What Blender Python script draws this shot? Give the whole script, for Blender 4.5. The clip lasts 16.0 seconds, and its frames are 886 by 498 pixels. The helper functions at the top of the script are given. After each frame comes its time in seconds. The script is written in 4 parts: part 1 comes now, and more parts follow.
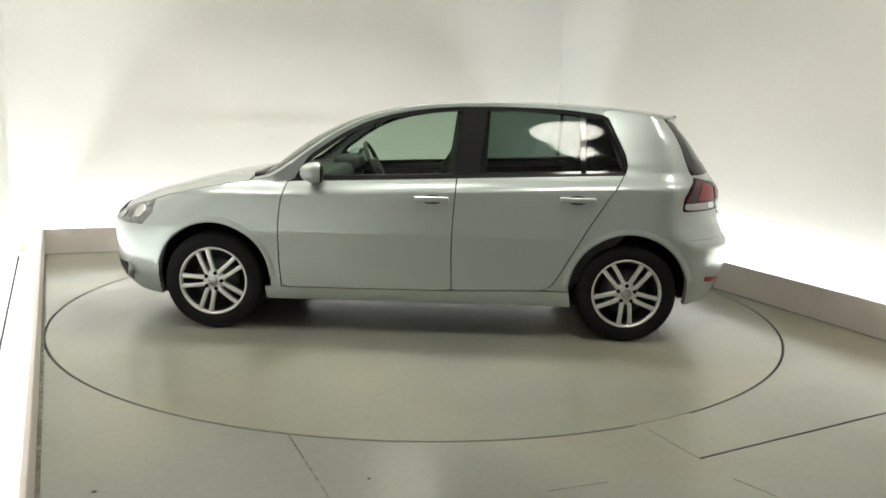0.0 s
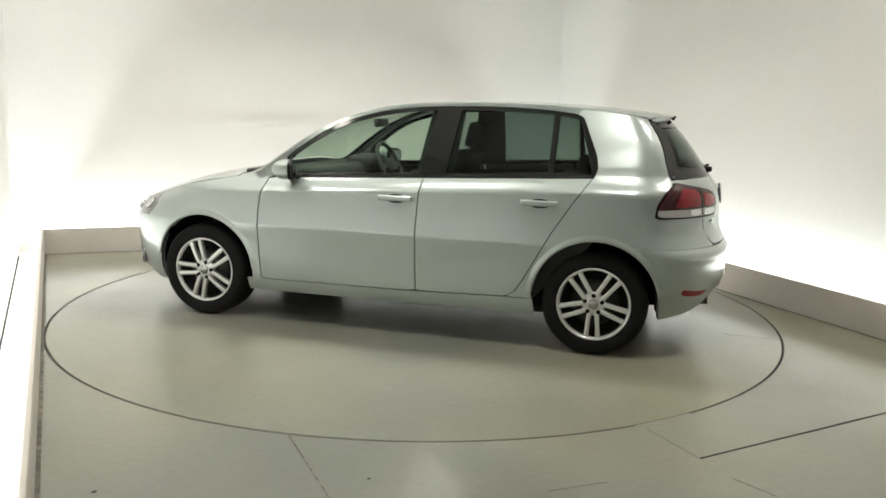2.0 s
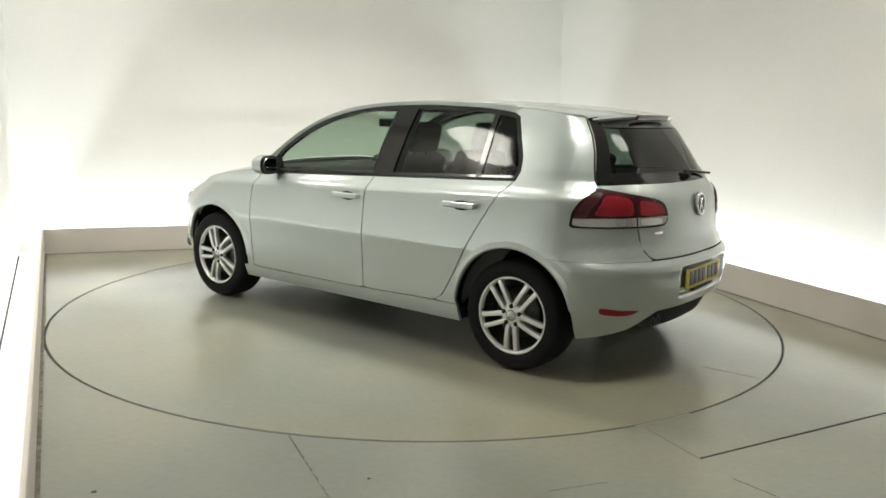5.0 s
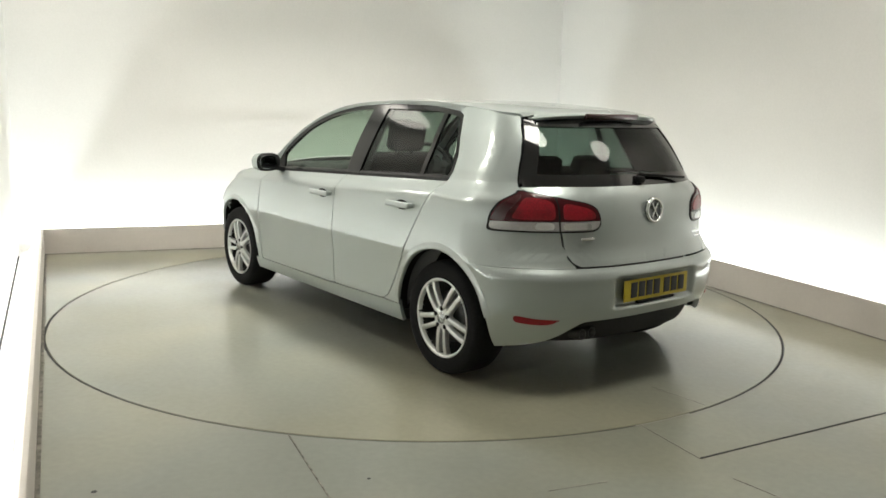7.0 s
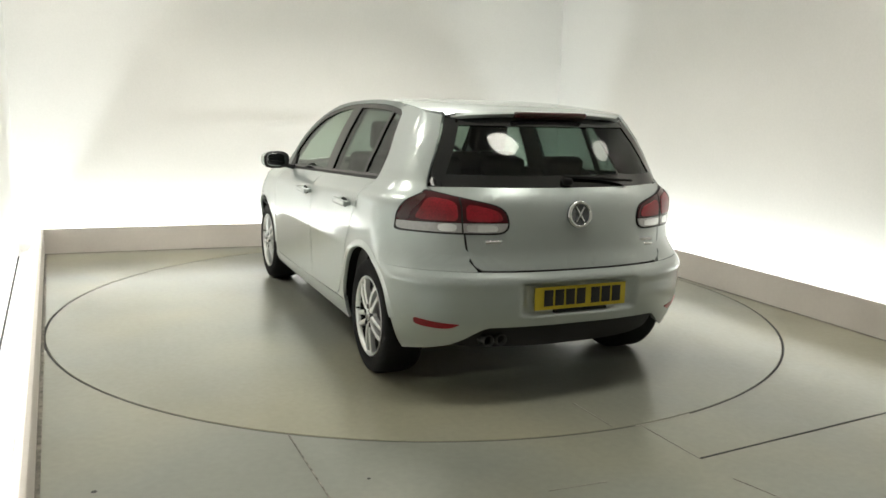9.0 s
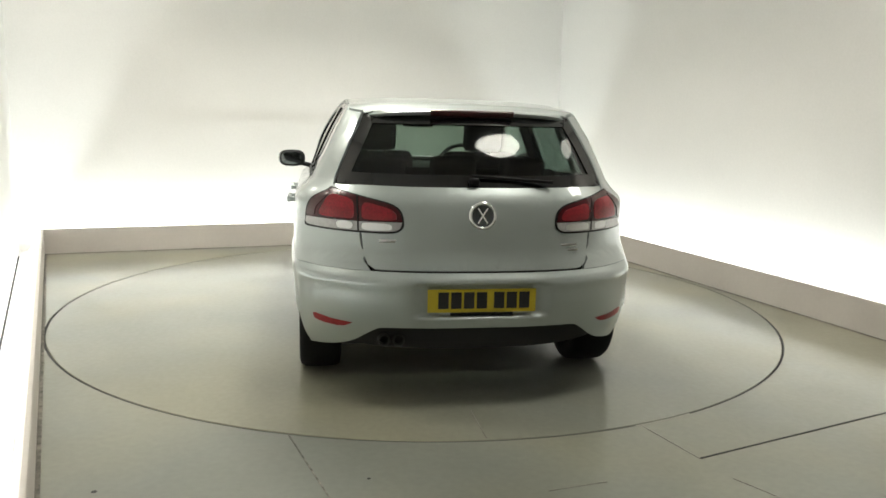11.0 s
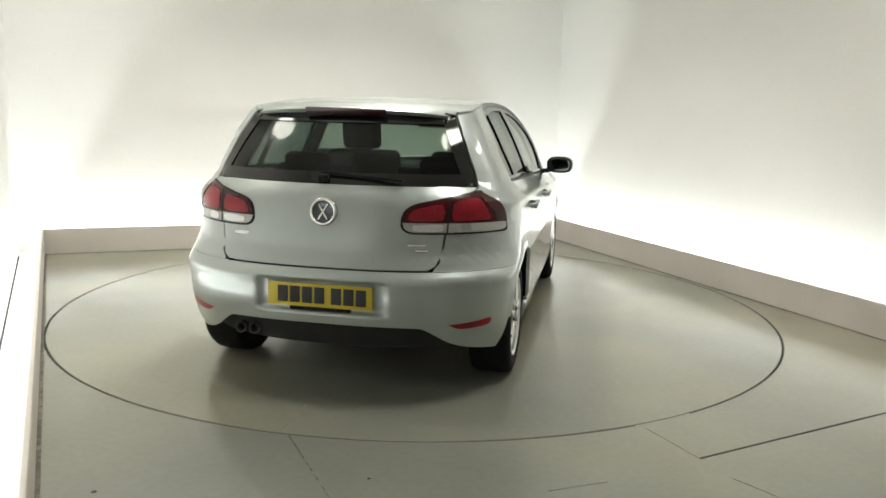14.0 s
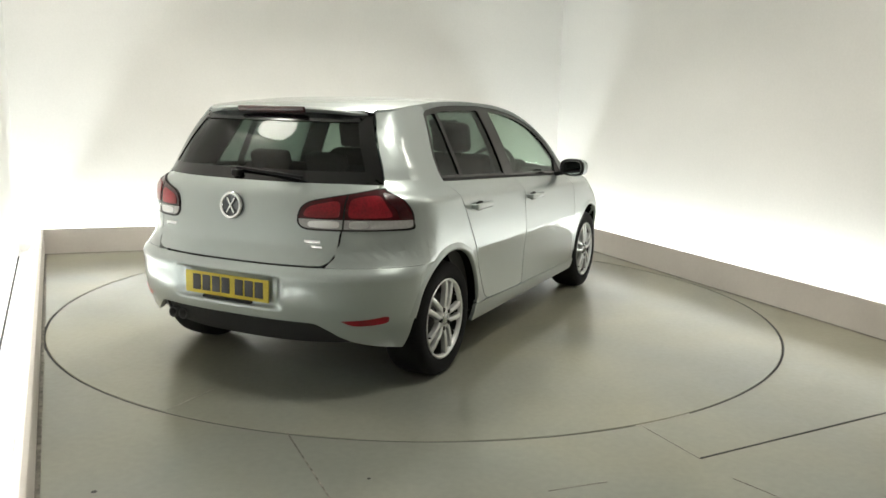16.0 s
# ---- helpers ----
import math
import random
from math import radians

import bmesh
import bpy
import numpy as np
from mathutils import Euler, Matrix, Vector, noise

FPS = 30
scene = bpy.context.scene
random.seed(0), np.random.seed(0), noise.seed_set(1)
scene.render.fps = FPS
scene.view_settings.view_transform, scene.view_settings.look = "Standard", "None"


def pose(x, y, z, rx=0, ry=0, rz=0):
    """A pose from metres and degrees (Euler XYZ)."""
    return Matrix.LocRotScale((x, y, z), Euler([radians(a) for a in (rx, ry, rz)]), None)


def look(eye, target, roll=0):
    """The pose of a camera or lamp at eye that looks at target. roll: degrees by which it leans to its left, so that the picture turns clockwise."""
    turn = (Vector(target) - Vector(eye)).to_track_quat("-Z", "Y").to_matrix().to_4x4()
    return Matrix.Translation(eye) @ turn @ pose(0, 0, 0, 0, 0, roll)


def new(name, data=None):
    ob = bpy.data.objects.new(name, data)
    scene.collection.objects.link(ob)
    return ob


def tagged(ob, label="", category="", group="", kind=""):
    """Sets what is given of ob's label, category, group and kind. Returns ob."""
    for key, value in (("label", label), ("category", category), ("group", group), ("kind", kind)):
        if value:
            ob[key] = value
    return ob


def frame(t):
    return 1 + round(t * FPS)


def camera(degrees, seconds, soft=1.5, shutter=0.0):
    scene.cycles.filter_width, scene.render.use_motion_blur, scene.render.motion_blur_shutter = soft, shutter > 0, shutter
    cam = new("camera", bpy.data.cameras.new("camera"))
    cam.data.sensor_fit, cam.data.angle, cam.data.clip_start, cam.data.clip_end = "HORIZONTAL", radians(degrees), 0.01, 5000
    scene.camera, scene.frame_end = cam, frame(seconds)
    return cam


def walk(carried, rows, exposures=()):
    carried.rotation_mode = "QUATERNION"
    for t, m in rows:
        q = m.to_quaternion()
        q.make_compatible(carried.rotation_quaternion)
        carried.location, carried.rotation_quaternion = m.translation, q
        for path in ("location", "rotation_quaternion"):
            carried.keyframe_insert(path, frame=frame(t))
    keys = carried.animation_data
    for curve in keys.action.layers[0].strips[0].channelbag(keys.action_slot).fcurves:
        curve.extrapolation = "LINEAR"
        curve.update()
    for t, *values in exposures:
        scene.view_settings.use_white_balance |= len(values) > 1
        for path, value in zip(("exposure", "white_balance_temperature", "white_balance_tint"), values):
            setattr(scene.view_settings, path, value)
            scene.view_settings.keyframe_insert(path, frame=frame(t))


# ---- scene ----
cam = camera(58.33, 16.0, soft=1.6)
EYE, YAW, PITCH = (0.0, -5.674, 1.403), -0.02894, 0.17376
AIM = (EYE[0] - math.sin(YAW) * math.cos(PITCH), EYE[1] + math.cos(YAW) * math.cos(PITCH), EYE[2] - math.sin(PITCH))
walk(cam, [(0.0, look(EYE, AIM, 1.429)), (16.0, look(EYE, AIM, 1.429))], exposures=[(0.0, 0.0), (16.0, 0.0)])

# ---- light ----
world = bpy.data.worlds.new("world")
world.use_nodes = True
world.node_tree.nodes["Background"].inputs[0].default_value = (0.9, 0.95, 1.0, 1)
world.node_tree.nodes["Background"].inputs[1].default_value = 0.02
scene.world = world

CEILING = 3.3
DOWNLIGHTS = [(1.06, -2.15, 27.0), (2.9, -1.15, 8.0), (-2.05, -1.25, 19.0), (-2.8, 0.85, 4.0), (-0.25, 0.1, 69.0)]
COVE_POWER = 32.0
for x, y, power in DOWNLIGHTS:
    data = bpy.data.lights.new("downlight_lamp", "AREA")
    data.shape, data.size, data.energy, data.color = "DISK", 0.66, power, (0.985, 0.96, 0.86)
    data.spread = radians(140 if power > 50 else 175)
    new("downlight_lamp", data).matrix_world = pose(x, y, CEILING - 0.165)

# room corners: the low kerb, and the wall behind it
KA, KC = Vector((-3.462, 1.615)), Vector((1.43, 3.335))
LDIR, RDIR = Vector((0.4143, -0.9101)), Vector((0.3608, -0.9327))
BDIR = (KC - KA).normalized()
NB = Vector((-BDIR.y, BDIR.x))
NL, NR = Vector((LDIR.y, -LDIR.x)), Vector((-RDIR.y, RDIR.x))
TROUGH = 0.235
WA, WC = KA + TROUGH * (NB + NL), KC + TROUGH * (NB + NR)
WL, WR = WA + 9.5 * LDIR, WC + 11.0 * RDIR
COVES = [(KA + 0.02 * BDIR, KC - 0.02 * BDIR, NB), (KA + 0.02 * LDIR, KA + 6.4 * LDIR, NL), (KC + 0.02 * RDIR, KC + 4.7 * RDIR, NR)]
for a, b, n in COVES:
    mid, d = (a + b) / 2 + n * 0.105, (b - a)
    data = bpy.data.lights.new("cove_lamp", "AREA")
    data.shape, data.size, data.size_y = "RECTANGLE", d.length, 0.03
    data.energy, data.color = COVE_POWER * {0: 1.05, 1: 0.84, 2: 0.93}[(n is NL) + 2 * (n is NR)] * d.length / 5.0, (0.91, 1.0, 1.0)
    new("cove_lamp", data).matrix_world = pose(mid.x, mid.y, 0.08, 0, 0, math.degrees(math.atan2(d.y, d.x))) @ pose(0, 0, 0, 180)


# ---- materials ----
def mat(name, colour, rough=0.5, metal=0.0, coat=0.0, grain=0.0, scale=20.0, bump=0.0, stain=0.0, stain_scale=1.2, spec=0.5, gloss=(0.85, 1.2), second=None, coat_ior=1.5):
    """A surface with fine grain and broad stains in colour, roughness and relief."""
    m = bpy.data.materials.new(name)
    m.use_nodes = True
    n, l = m.node_tree.nodes, m.node_tree.links
    p = n["Principled BSDF"]
    p.inputs["Base Color"].default_value = (*colour, 1)
    p.inputs["Roughness"].default_value, p.inputs["Metallic"].default_value = rough, metal
    p.inputs["Coat Weight"].default_value, p.inputs["Coat Roughness"].default_value = coat, 0.08
    p.inputs["Specular IOR Level"].default_value = spec
    p.inputs["Coat IOR"].default_value = coat_ior
    if grain or stain or bump:
        tex = n.new("ShaderNodeTexCoord")
        fine, broad = n.new("ShaderNodeTexNoise"), n.new("ShaderNodeTexNoise")
        fine.inputs["Scale"].default_value, broad.inputs["Scale"].default_value = scale, stain_scale
        fine.inputs["Detail"].default_value = broad.inputs["Detail"].default_value = 5
        for f in (fine, broad):
            l.new(tex.outputs["Object"], f.inputs["Vector"])
        last = None
        for f, amount in ((fine, grain), (broad, stain)):
            ramp, mix = n.new("ShaderNodeMapRange"), n.new("ShaderNodeMix")
            ramp.inputs[1].default_value, ramp.inputs[2].default_value = 0.3, 0.7
            ramp.inputs[3].default_value, ramp.inputs[4].default_value = 1 - amount, 1 + amount
            mix.data_type, mix.blend_type = "RGBA", "MULTIPLY"
            mix.inputs[0].default_value = 1
            l.new(f.outputs["Fac"], ramp.inputs[0])
            if last is None and second:
                blend, wide = n.new("ShaderNodeMix"), n.new("ShaderNodeTexNoise")
                wide.inputs["Scale"].default_value, wide.inputs["Detail"].default_value = stain_scale * 0.55, 3
                l.new(tex.outputs["Object"], wide.inputs["Vector"])
                blend.data_type = "RGBA"
                blend.inputs[6].default_value, blend.inputs[7].default_value = (*colour, 1), (*second, 1)
                spread = n.new("ShaderNodeMapRange")
                spread.inputs[1].default_value, spread.inputs[2].default_value = 0.4, 0.62
                l.new(wide.outputs["Fac"], spread.inputs[0]), l.new(spread.outputs[0], blend.inputs[0])
                l.new(blend.outputs[2], mix.inputs[6])
            elif last is None:
                mix.inputs[6].default_value = (*colour, 1)
            else:
                l.new(last, mix.inputs[6])
            l.new(ramp.outputs[0], mix.inputs[7])
            last = mix.outputs[2]
        l.new(last, p.inputs["Base Color"])
        rr = n.new("ShaderNodeMapRange")
        rr.inputs[3].default_value, rr.inputs[4].default_value = rough * gloss[0], min(1, rough * gloss[1])
        l.new(broad.outputs["Fac"], rr.inputs[0])
        l.new(rr.outputs[0], p.inputs["Roughness"])
        if bump:
            b = n.new("ShaderNodeBump")
            b.inputs["Strength"].default_value, b.inputs["Distance"].default_value = bump, 0.004
            l.new(fine.outputs["Fac"], b.inputs["Height"])
            l.new(b.outputs[0], p.inputs["Normal"])
    return m


def glass(name, tint, rough=0.0, base=0.042):
    """A thin pane: tinted clear glass whose gloss grows at grazing angles."""
    m = bpy.data.materials.new(name)
    m.use_nodes = True
    n, l = m.node_tree.nodes, m.node_tree.links
    n.remove(n["Principled BSDF"])
    t, g, mix = n.new("ShaderNodeBsdfTransparent"), n.new("ShaderNodeBsdfGlossy"), n.new("ShaderNodeMixShader")
    f, power, gloss = n.new("ShaderNodeLayerWeight"), n.new("ShaderNodeMath"), n.new("ShaderNodeMath")
    t.inputs[0].default_value = (*tint, 1)
    g.inputs["Roughness"].default_value = rough
    f.inputs["Blend"].default_value = 0.5
    power.operation, gloss.operation = "POWER", "MULTIPLY_ADD"
    power.inputs[1].default_value, gloss.inputs[1].default_value, gloss.inputs[2].default_value = 5.0, 0.9, base
    l.new(f.outputs["Facing"], power.inputs[0]), l.new(power.outputs[0], gloss.inputs[0])
    l.new(gloss.outputs[0], mix.inputs[0]), l.new(t.outputs[0], mix.inputs[1]), l.new(g.outputs[0], mix.inputs[2])
    l.new(mix.outputs[0], n["Material Output"].inputs[0])
    return m


def glow(name, colour, strength):
    m = bpy.data.materials.new(name)
    m.use_nodes = True
    p = m.node_tree.nodes["Principled BSDF"]
    p.inputs["Emission Color"].default_value, p.inputs["Emission Strength"].default_value = (*colour, 1), strength
    return m


PAINT = mat("silver_paint", (0.385, 0.428, 0.420), 0.34, 0.56, 1.0, grain=0.03, scale=900, stain=0.02, stain_scale=3, coat_ior=1.7)
BLACK = mat("black_trim", (0.006, 0.006, 0.0065), 0.45, 0, 0.0, grain=0.1, scale=200, spec=0.16)
GLOSS = mat("black_glass_edge", (0.006, 0.006, 0.0065), 0.08, spec=0.5)
PLASTIC = mat("dark_plastic", (0.010, 0.010, 0.0105), 0.75, grain=0.15, scale=300, bump=0.2)
RUBBER = mat("tyre_rubber", (0.009, 0.009, 0.0095), 0.85, grain=0.25, scale=120, bump=0.3, stain=0.2, stain_scale=6, spec=0.2)
ALLOY = mat("alloy", (0.64, 0.65, 0.645), 0.36, 0.55, 0.5, grain=0.04, scale=150)
STEEL = mat("brake_steel", (0.10, 0.10, 0.10), 0.45, 0.9, grain=0.2, scale=60)
MIRROR = mat("mirror_silver", (0.35, 0.37, 0.38), 0.04, 1.0)
CHROME = mat("chrome", (0.75, 0.76, 0.77), 0.08, 1.0)
FABRIC = mat("seat_fabric", (0.022, 0.021, 0.021), 0.9, grain=0.3, scale=400, bump=0.3, stain=0.1, stain_scale=5)
TRIM = mat("interior_trim", (0.028, 0.028, 0.029), 0.75, grain=0.15, scale=200, bump=0.1)
HEADLINE = mat("headlining", (0.45, 0.43, 0.39), 0.95, grain=0.1, scale=300)
GLASS = glass("clear_glass", (0.60, 0.69, 0.62), 0.05, 0.035)
TINT = glass("tinted_glass", (0.27, 0.335, 0.30), 0.05, 0.032)
RED = mat("red_lens", (0.05, 0.0025, 0.006), 0.2, 0, 0.4, grain=0.10, scale=60, stain=0.25, stain_scale=5, spec=0.3)
LOBE = mat("bright_red_lens", (0.24, 0.005, 0.014), 0.3, 0, 0.4, grain=0.25, scale=110, stain=0.3, stain_scale=9, spec=0.3, bump=0.15)
SMOKE = mat("dark_red_lens", (0.045, 0.003, 0.006), 0.2, 0, 0.4, grain=0.1, scale=60)
CLEAR = mat("clear_lens", (0.48, 0.47, 0.47), 0.2, 0.35, 0.5, grain=0.08, scale=60)
LENS = mat("headlamp_lens", (0.20, 0.20, 0.205), 0.2, 0.5, 0.8, grain=0.5, scale=22)
LINER = mat("arch_felt", (0.004, 0.004, 0.004), 0.95, grain=0.2, scale=90, spec=0.08)
DIRT = mat("dirty_joint", (0.13, 0.12, 0.10), 0.8, grain=0.5, scale=25, stain=0.5, stain_scale=3)
YELLOW = mat("plate_yellow", (0.52, 0.40, 0.02), 0.45, grain=0.05, scale=90)
INK = mat("plate_ink", (0.012, 0.012, 0.012), 0.5)
FLOOR = mat("floor_paint", (0.235, 0.243, 0.21), 0.225, grain=0.035, scale=30, bump=0.012, stain=0.10, stain_scale=0.9, spec=0.5, gloss=(0.75, 1.15), second=(0.262, 0.252, 0.188))
TABLE = mat("turntable_paint", (0.235, 0.243, 0.21), 0.225, grain=0.035, scale=30, bump=0.012, stain=0.10, stain_scale=0.8, spec=0.5, gloss=(0.75, 1.15), second=(0.262, 0.252, 0.188))
DARK = mat("dark_gap", (0.02, 0.02, 0.018), 0.8, grain=0.2, scale=80)
FAINT = mat("filled_joint", (0.19, 0.18, 0.15), 0.5, grain=0.15, scale=60)
WALL = mat("wall_paint", (0.80, 0.785, 0.76), 0.8, grain=0.02, scale=60, bump=0.03, stain=0.035, stain_scale=0.7)
KERB = mat("kerb_paint", (0.56, 0.515, 0.475), 0.55, grain=0.02, scale=40, bump=0.02, stain=0.06, stain_scale=2)
CEIL = mat("ceiling_paint", (0.78, 0.76, 0.72), 0.85, grain=0.03, scale=30, stain=0.03)
TUBE = glow("tube_glow", (0.93, 1.0, 0.97), 14.0)
DISC = glow("lamp_glow", (1.0, 0.93, 0.82), 4.0)
ENAMEL = mat("white_enamel", (0.75, 0.75, 0.74), 0.35, grain=0.03, scale=50)


# ---- building helpers ----
def mesh_of(bm, name, material, smooth=True):
    me = bpy.data.meshes.new(name)
    bm.normal_update()
    for f in bm.faces:
        f.smooth = smooth
    bm.to_mesh(me)
    bm.free()
    me.materials.append(material)
    return me


def part(name, bm, material, parent, label="", smooth=True):
    ob = new(name, mesh_of(bm, name, material, smooth))
    ob.parent = parent
    return tagged(ob, label)


def thing(name, bm, material, label, category, group="", kind="", smooth=False):
    return tagged(new(name, mesh_of(bm, name, material, smooth)), label, category, group, kind)


def sharpen(bm, degrees=35):
    for e in bm.edges:
        if len(e.link_faces) == 2 and e.calc_face_angle(0) > radians(degrees):
            e.smooth = False


def rbox(sx, sy, sz, bevel=0.0, m=None, seg=2, bm=None):
    bm = bm or bmesh.new()
    vs = bmesh.ops.create_cube(bm, size=1, matrix=Matrix.Diagonal((sx, sy, sz, 1)))["verts"]
    if bevel:
        es = {e for v in vs for e in v.link_edges}
        r = bmesh.ops.bevel(bm, geom=list(es), offset=bevel, segments=seg, profile=0.6, affect="EDGES")
        vs = list({v for f in r["faces"] for v in f.verts} | {v for v in vs if v.is_valid})
    if m:
        bmesh.ops.transform(bm, matrix=m, verts=vs)
    return bm


def lathe(profile, axis="y", n=48, bm=None, m=None):
    """Turns (radius, along) points round the axis."""
    bm = bm or bmesh.new()
    rings, made = [], []
    for r, s in profile:
        ring = []
        for i in range(n):
            a = 2 * math.pi * i / n
            c, d = r * math.cos(a), r * math.sin(a)
            v = bm.verts.new((c, s, d) if axis == "y" else (c, d, s))
            ring.append(v)
        rings.append(ring)
        made += ring
    for p, q in zip(rings, rings[1:]):
        for i in range(n):
            bm.faces.new((p[i], p[(i + 1) % n], q[(i + 1) % n], q[i]))
    if m:
        bmesh.ops.transform(bm, matrix=m, verts=made)
    bmesh.ops.recalc_face_normals(bm, faces=bm.faces)
    return bm


def bar_between(a, b, width, height, z0, bm=None):
    """An upright bar along the floor from a to b, its middle on that line."""
    a, b = Vector(a), Vector(b)
    d = b - a
    m = pose((a.x + b.x) / 2, (a.y + b.y) / 2, z0 + height / 2, 0, 0, math.degrees(math.atan2(d.y, d.x)))
    return rbox(d.length, width, height, 0, m, bm=bm)


# ---- the bay: floor, kerbs, walls, ceiling ----
R_TABLE = 2.461
bm = bmesh.new()
inner = [bm.verts.new(((R_TABLE + 0.013) * math.cos(i * math.pi / 90), (R_TABLE + 0.013) * math.sin(i * math.pi / 90), 0)) for i in range(180)]
outer = [bm.verts.new((11 * math.cos(i * math.pi / 90), 11 * math.sin(i * math.pi / 90), 0)) for i in range(180)]
low = [bm.verts.new((v.co.x, v.co.y, -0.06)) for v in inner]
for i in range(180):
    j = (i + 1) % 180
    bm.faces.new((inner[i], outer[i], outer[j], inner[j]))
    bm.faces.new((low[i], inner[i], inner[j], low[j]))
thing("floor", bm, FLOOR, "grey-beige painted concrete floor of the photo bay", "floor", kind="structure")
bm = bmesh.new()
bmesh.ops.create_circle(bm, cap_ends=True, radius=2.6, segments=64, matrix=pose(0, 0, -0.065))
thing("turntable_pit", bm, DARK, "dark pit under the turntable rim", "pit", kind="structure")

turntable = tagged(new("turntable"), "grey-beige painted round turntable set flush in the floor", "turntable")
part("disc", lathe([(0.001, 0.0), (R_TABLE - 0.004, 0.0), (R_TABLE, -0.004), (R_TABLE, -0.05), (0.001, -0.05)], "z", 180), TABLE, turntable, smooth=False)
part("joint", bar_between((-2.12, 0.04), (-2.44, 0.035), 0.005, 0.0025, -0.0015), FAINT, turntable, "faint filled joint")

for name, a, b, w, material in (("floor_joint", (-0.56, -2.4), (-0.31, -2.98), 0.006, DIRT), ("floor_joint", (1.18, -2.6), (4.3, -1.06), 0.010, DARK),
                                ("floor_joint", (1.03, -2.26), (1.18, -2.6), 0.004, FAINT), ("floor_joint", (0.50, -2.9), (0.74, -2.82), 0.005, FAINT),
                                ("floor_joint", (1.25, -2.78), (1.42, -3.0), 0.005, FAINT)):
    thing(name, bar_between(a, b, w, 0.012, -0.0105), material, "thin joint line in the painted floor", "floor joint", kind="structure")
# added strip just below the floor; its dark colour stands for the gap's shade
for a0, a1, material in ((-58, 294, DARK), (-66, -58, FAINT)):
    seal = bmesh.new()
    last = None
    for i in range(181):
        a = radians(a0 + (a1 - a0) * i / 180)
        pair = [seal.verts.new((r * math.cos(a), r * math.sin(a), -0.003)) for r in (R_TABLE - 0.006, R_TABLE + 0.014)]
        if last:
            seal.faces.new((last[0], last[1], pair[1], pair[0]))
        last = pair
    thing("turntable_gap_strip", seal, material, "added strip in the turntable gap, coloured for the gap's shade", "seal", kind="structure")
for x, y, r in ((-1.17, -2.95, 0.011), (-0.18, -2.82, 0.008)):
    bm = bmesh.new()
    bmesh.ops.create_circle(bm, cap_ends=True, radius=r, segments=14, matrix=pose(x, y, 0.0015))
    thing("floor_spot", bm, DARK, "small dark spot on the painted floor", "spot", kind="structure")
KERB_H = 0.233
for name, a, b, n in (("kerb_back", KA, KC, NB), ("kerb_left", KA + 0.0 * LDIR, KA + 6.4 * LDIR, NL), ("kerb_right", KC, KC + 4.7 * RDIR, NR)):
    off = n * 0.011
    bm = bar_between(a + off, b + off, 0.022, KERB_H, 0)
    bmesh.ops.bevel(bm, geom=list(bm.edges), offset=0.003, segments=1, affect="EDGES")
    thing(name, bm, KERB, "low beige painted kerb board hiding the cove light", "kerb", kind="structure")
    thing("kerb_joint", bar_between(a - n * 0.009, b - n * 0.009, 0.018, 0.004, -0.001), DIRT, "dirty joint along the foot of the kerb", "joint", kind="structure")

for a, b, n in COVES:
    back = 0.0 if n is NB else 0.24
    thing("trough_floor", bar_between(a + n * 0.128 - (b - a).normalized() * back, b + n * 0.128, 0.21, 0.006, 0.0 if back else -0.0025), ENAMEL, "white painted light trough behind the kerb", "trough", kind="structure")

ROOM = [("wall_back", WA, WC), ("wall_left", WL, WA), ("wall_right", WC, WR), ("wall_front", WR, WL)]
for name, a, b in ROOM:
    d = (b - a).normalized()
    n = Vector((-d.y, d.x)) * 0.06
    thing(name, bar_between(a + n - d * 0.12, b + n + (d * 0.12), 0.12, CEILING + 0.05, 0), WALL, "smooth off-white painted wall of the photo bay", "wall", kind="structure")
j0, j1 = KA + 0.208 * NL + 0.1 * LDIR, KA + 0.208 * NL + 6.3 * LDIR
thing("wall_joint", bar_between(j0, j1, 0.014, 0.004, 0.0055), DARK, "dark joint at the foot of the wall", "joint", kind="structure")
d = (WC - WA).normalized()
seam = bar_between(WA + d * 1.2 - NB * 0.004, WA + d * 3.6 - NB * 0.004, 0.008, 0.045, 1.215)
bmesh.ops.bevel(seam, geom=list(seam.edges), offset=0.003, segments=2, affect="EDGES")
thing("wall_trim", seam, WALL, "shallow painted ledge across the wall", "trim", kind="structure")
bm = bmesh.new()
rbox(14, 16, 0.1, 0, pose(1, -2, CEILING + 0.05), bm=bm)
thing("ceiling", bm, CEIL, "plain off-white ceiling", "ceiling", kind="structure")

for x, y, power in DOWNLIGHTS:
    lamp = tagged(new("ceiling_lamp"), "round white ceiling lamp with a frosted disc", "lamp", "round ceiling lamps")
    lamp.matrix_world = pose(x, y, CEILING)
    part("housing", lathe([(0.001, 0.0), (0.325, 0.0), (0.355, -0.03), (0.355, -0.15), (0.345, -0.15), (0.345, -0.03)], "z", 40), ENAMEL, lamp)
    part("disc", lathe([(0.001, -0.148), (0.343, -0.148), (0.343, -0.14), (0.001, -0.14)], "z", 40), DISC, lamp, "glowing frosted disc")

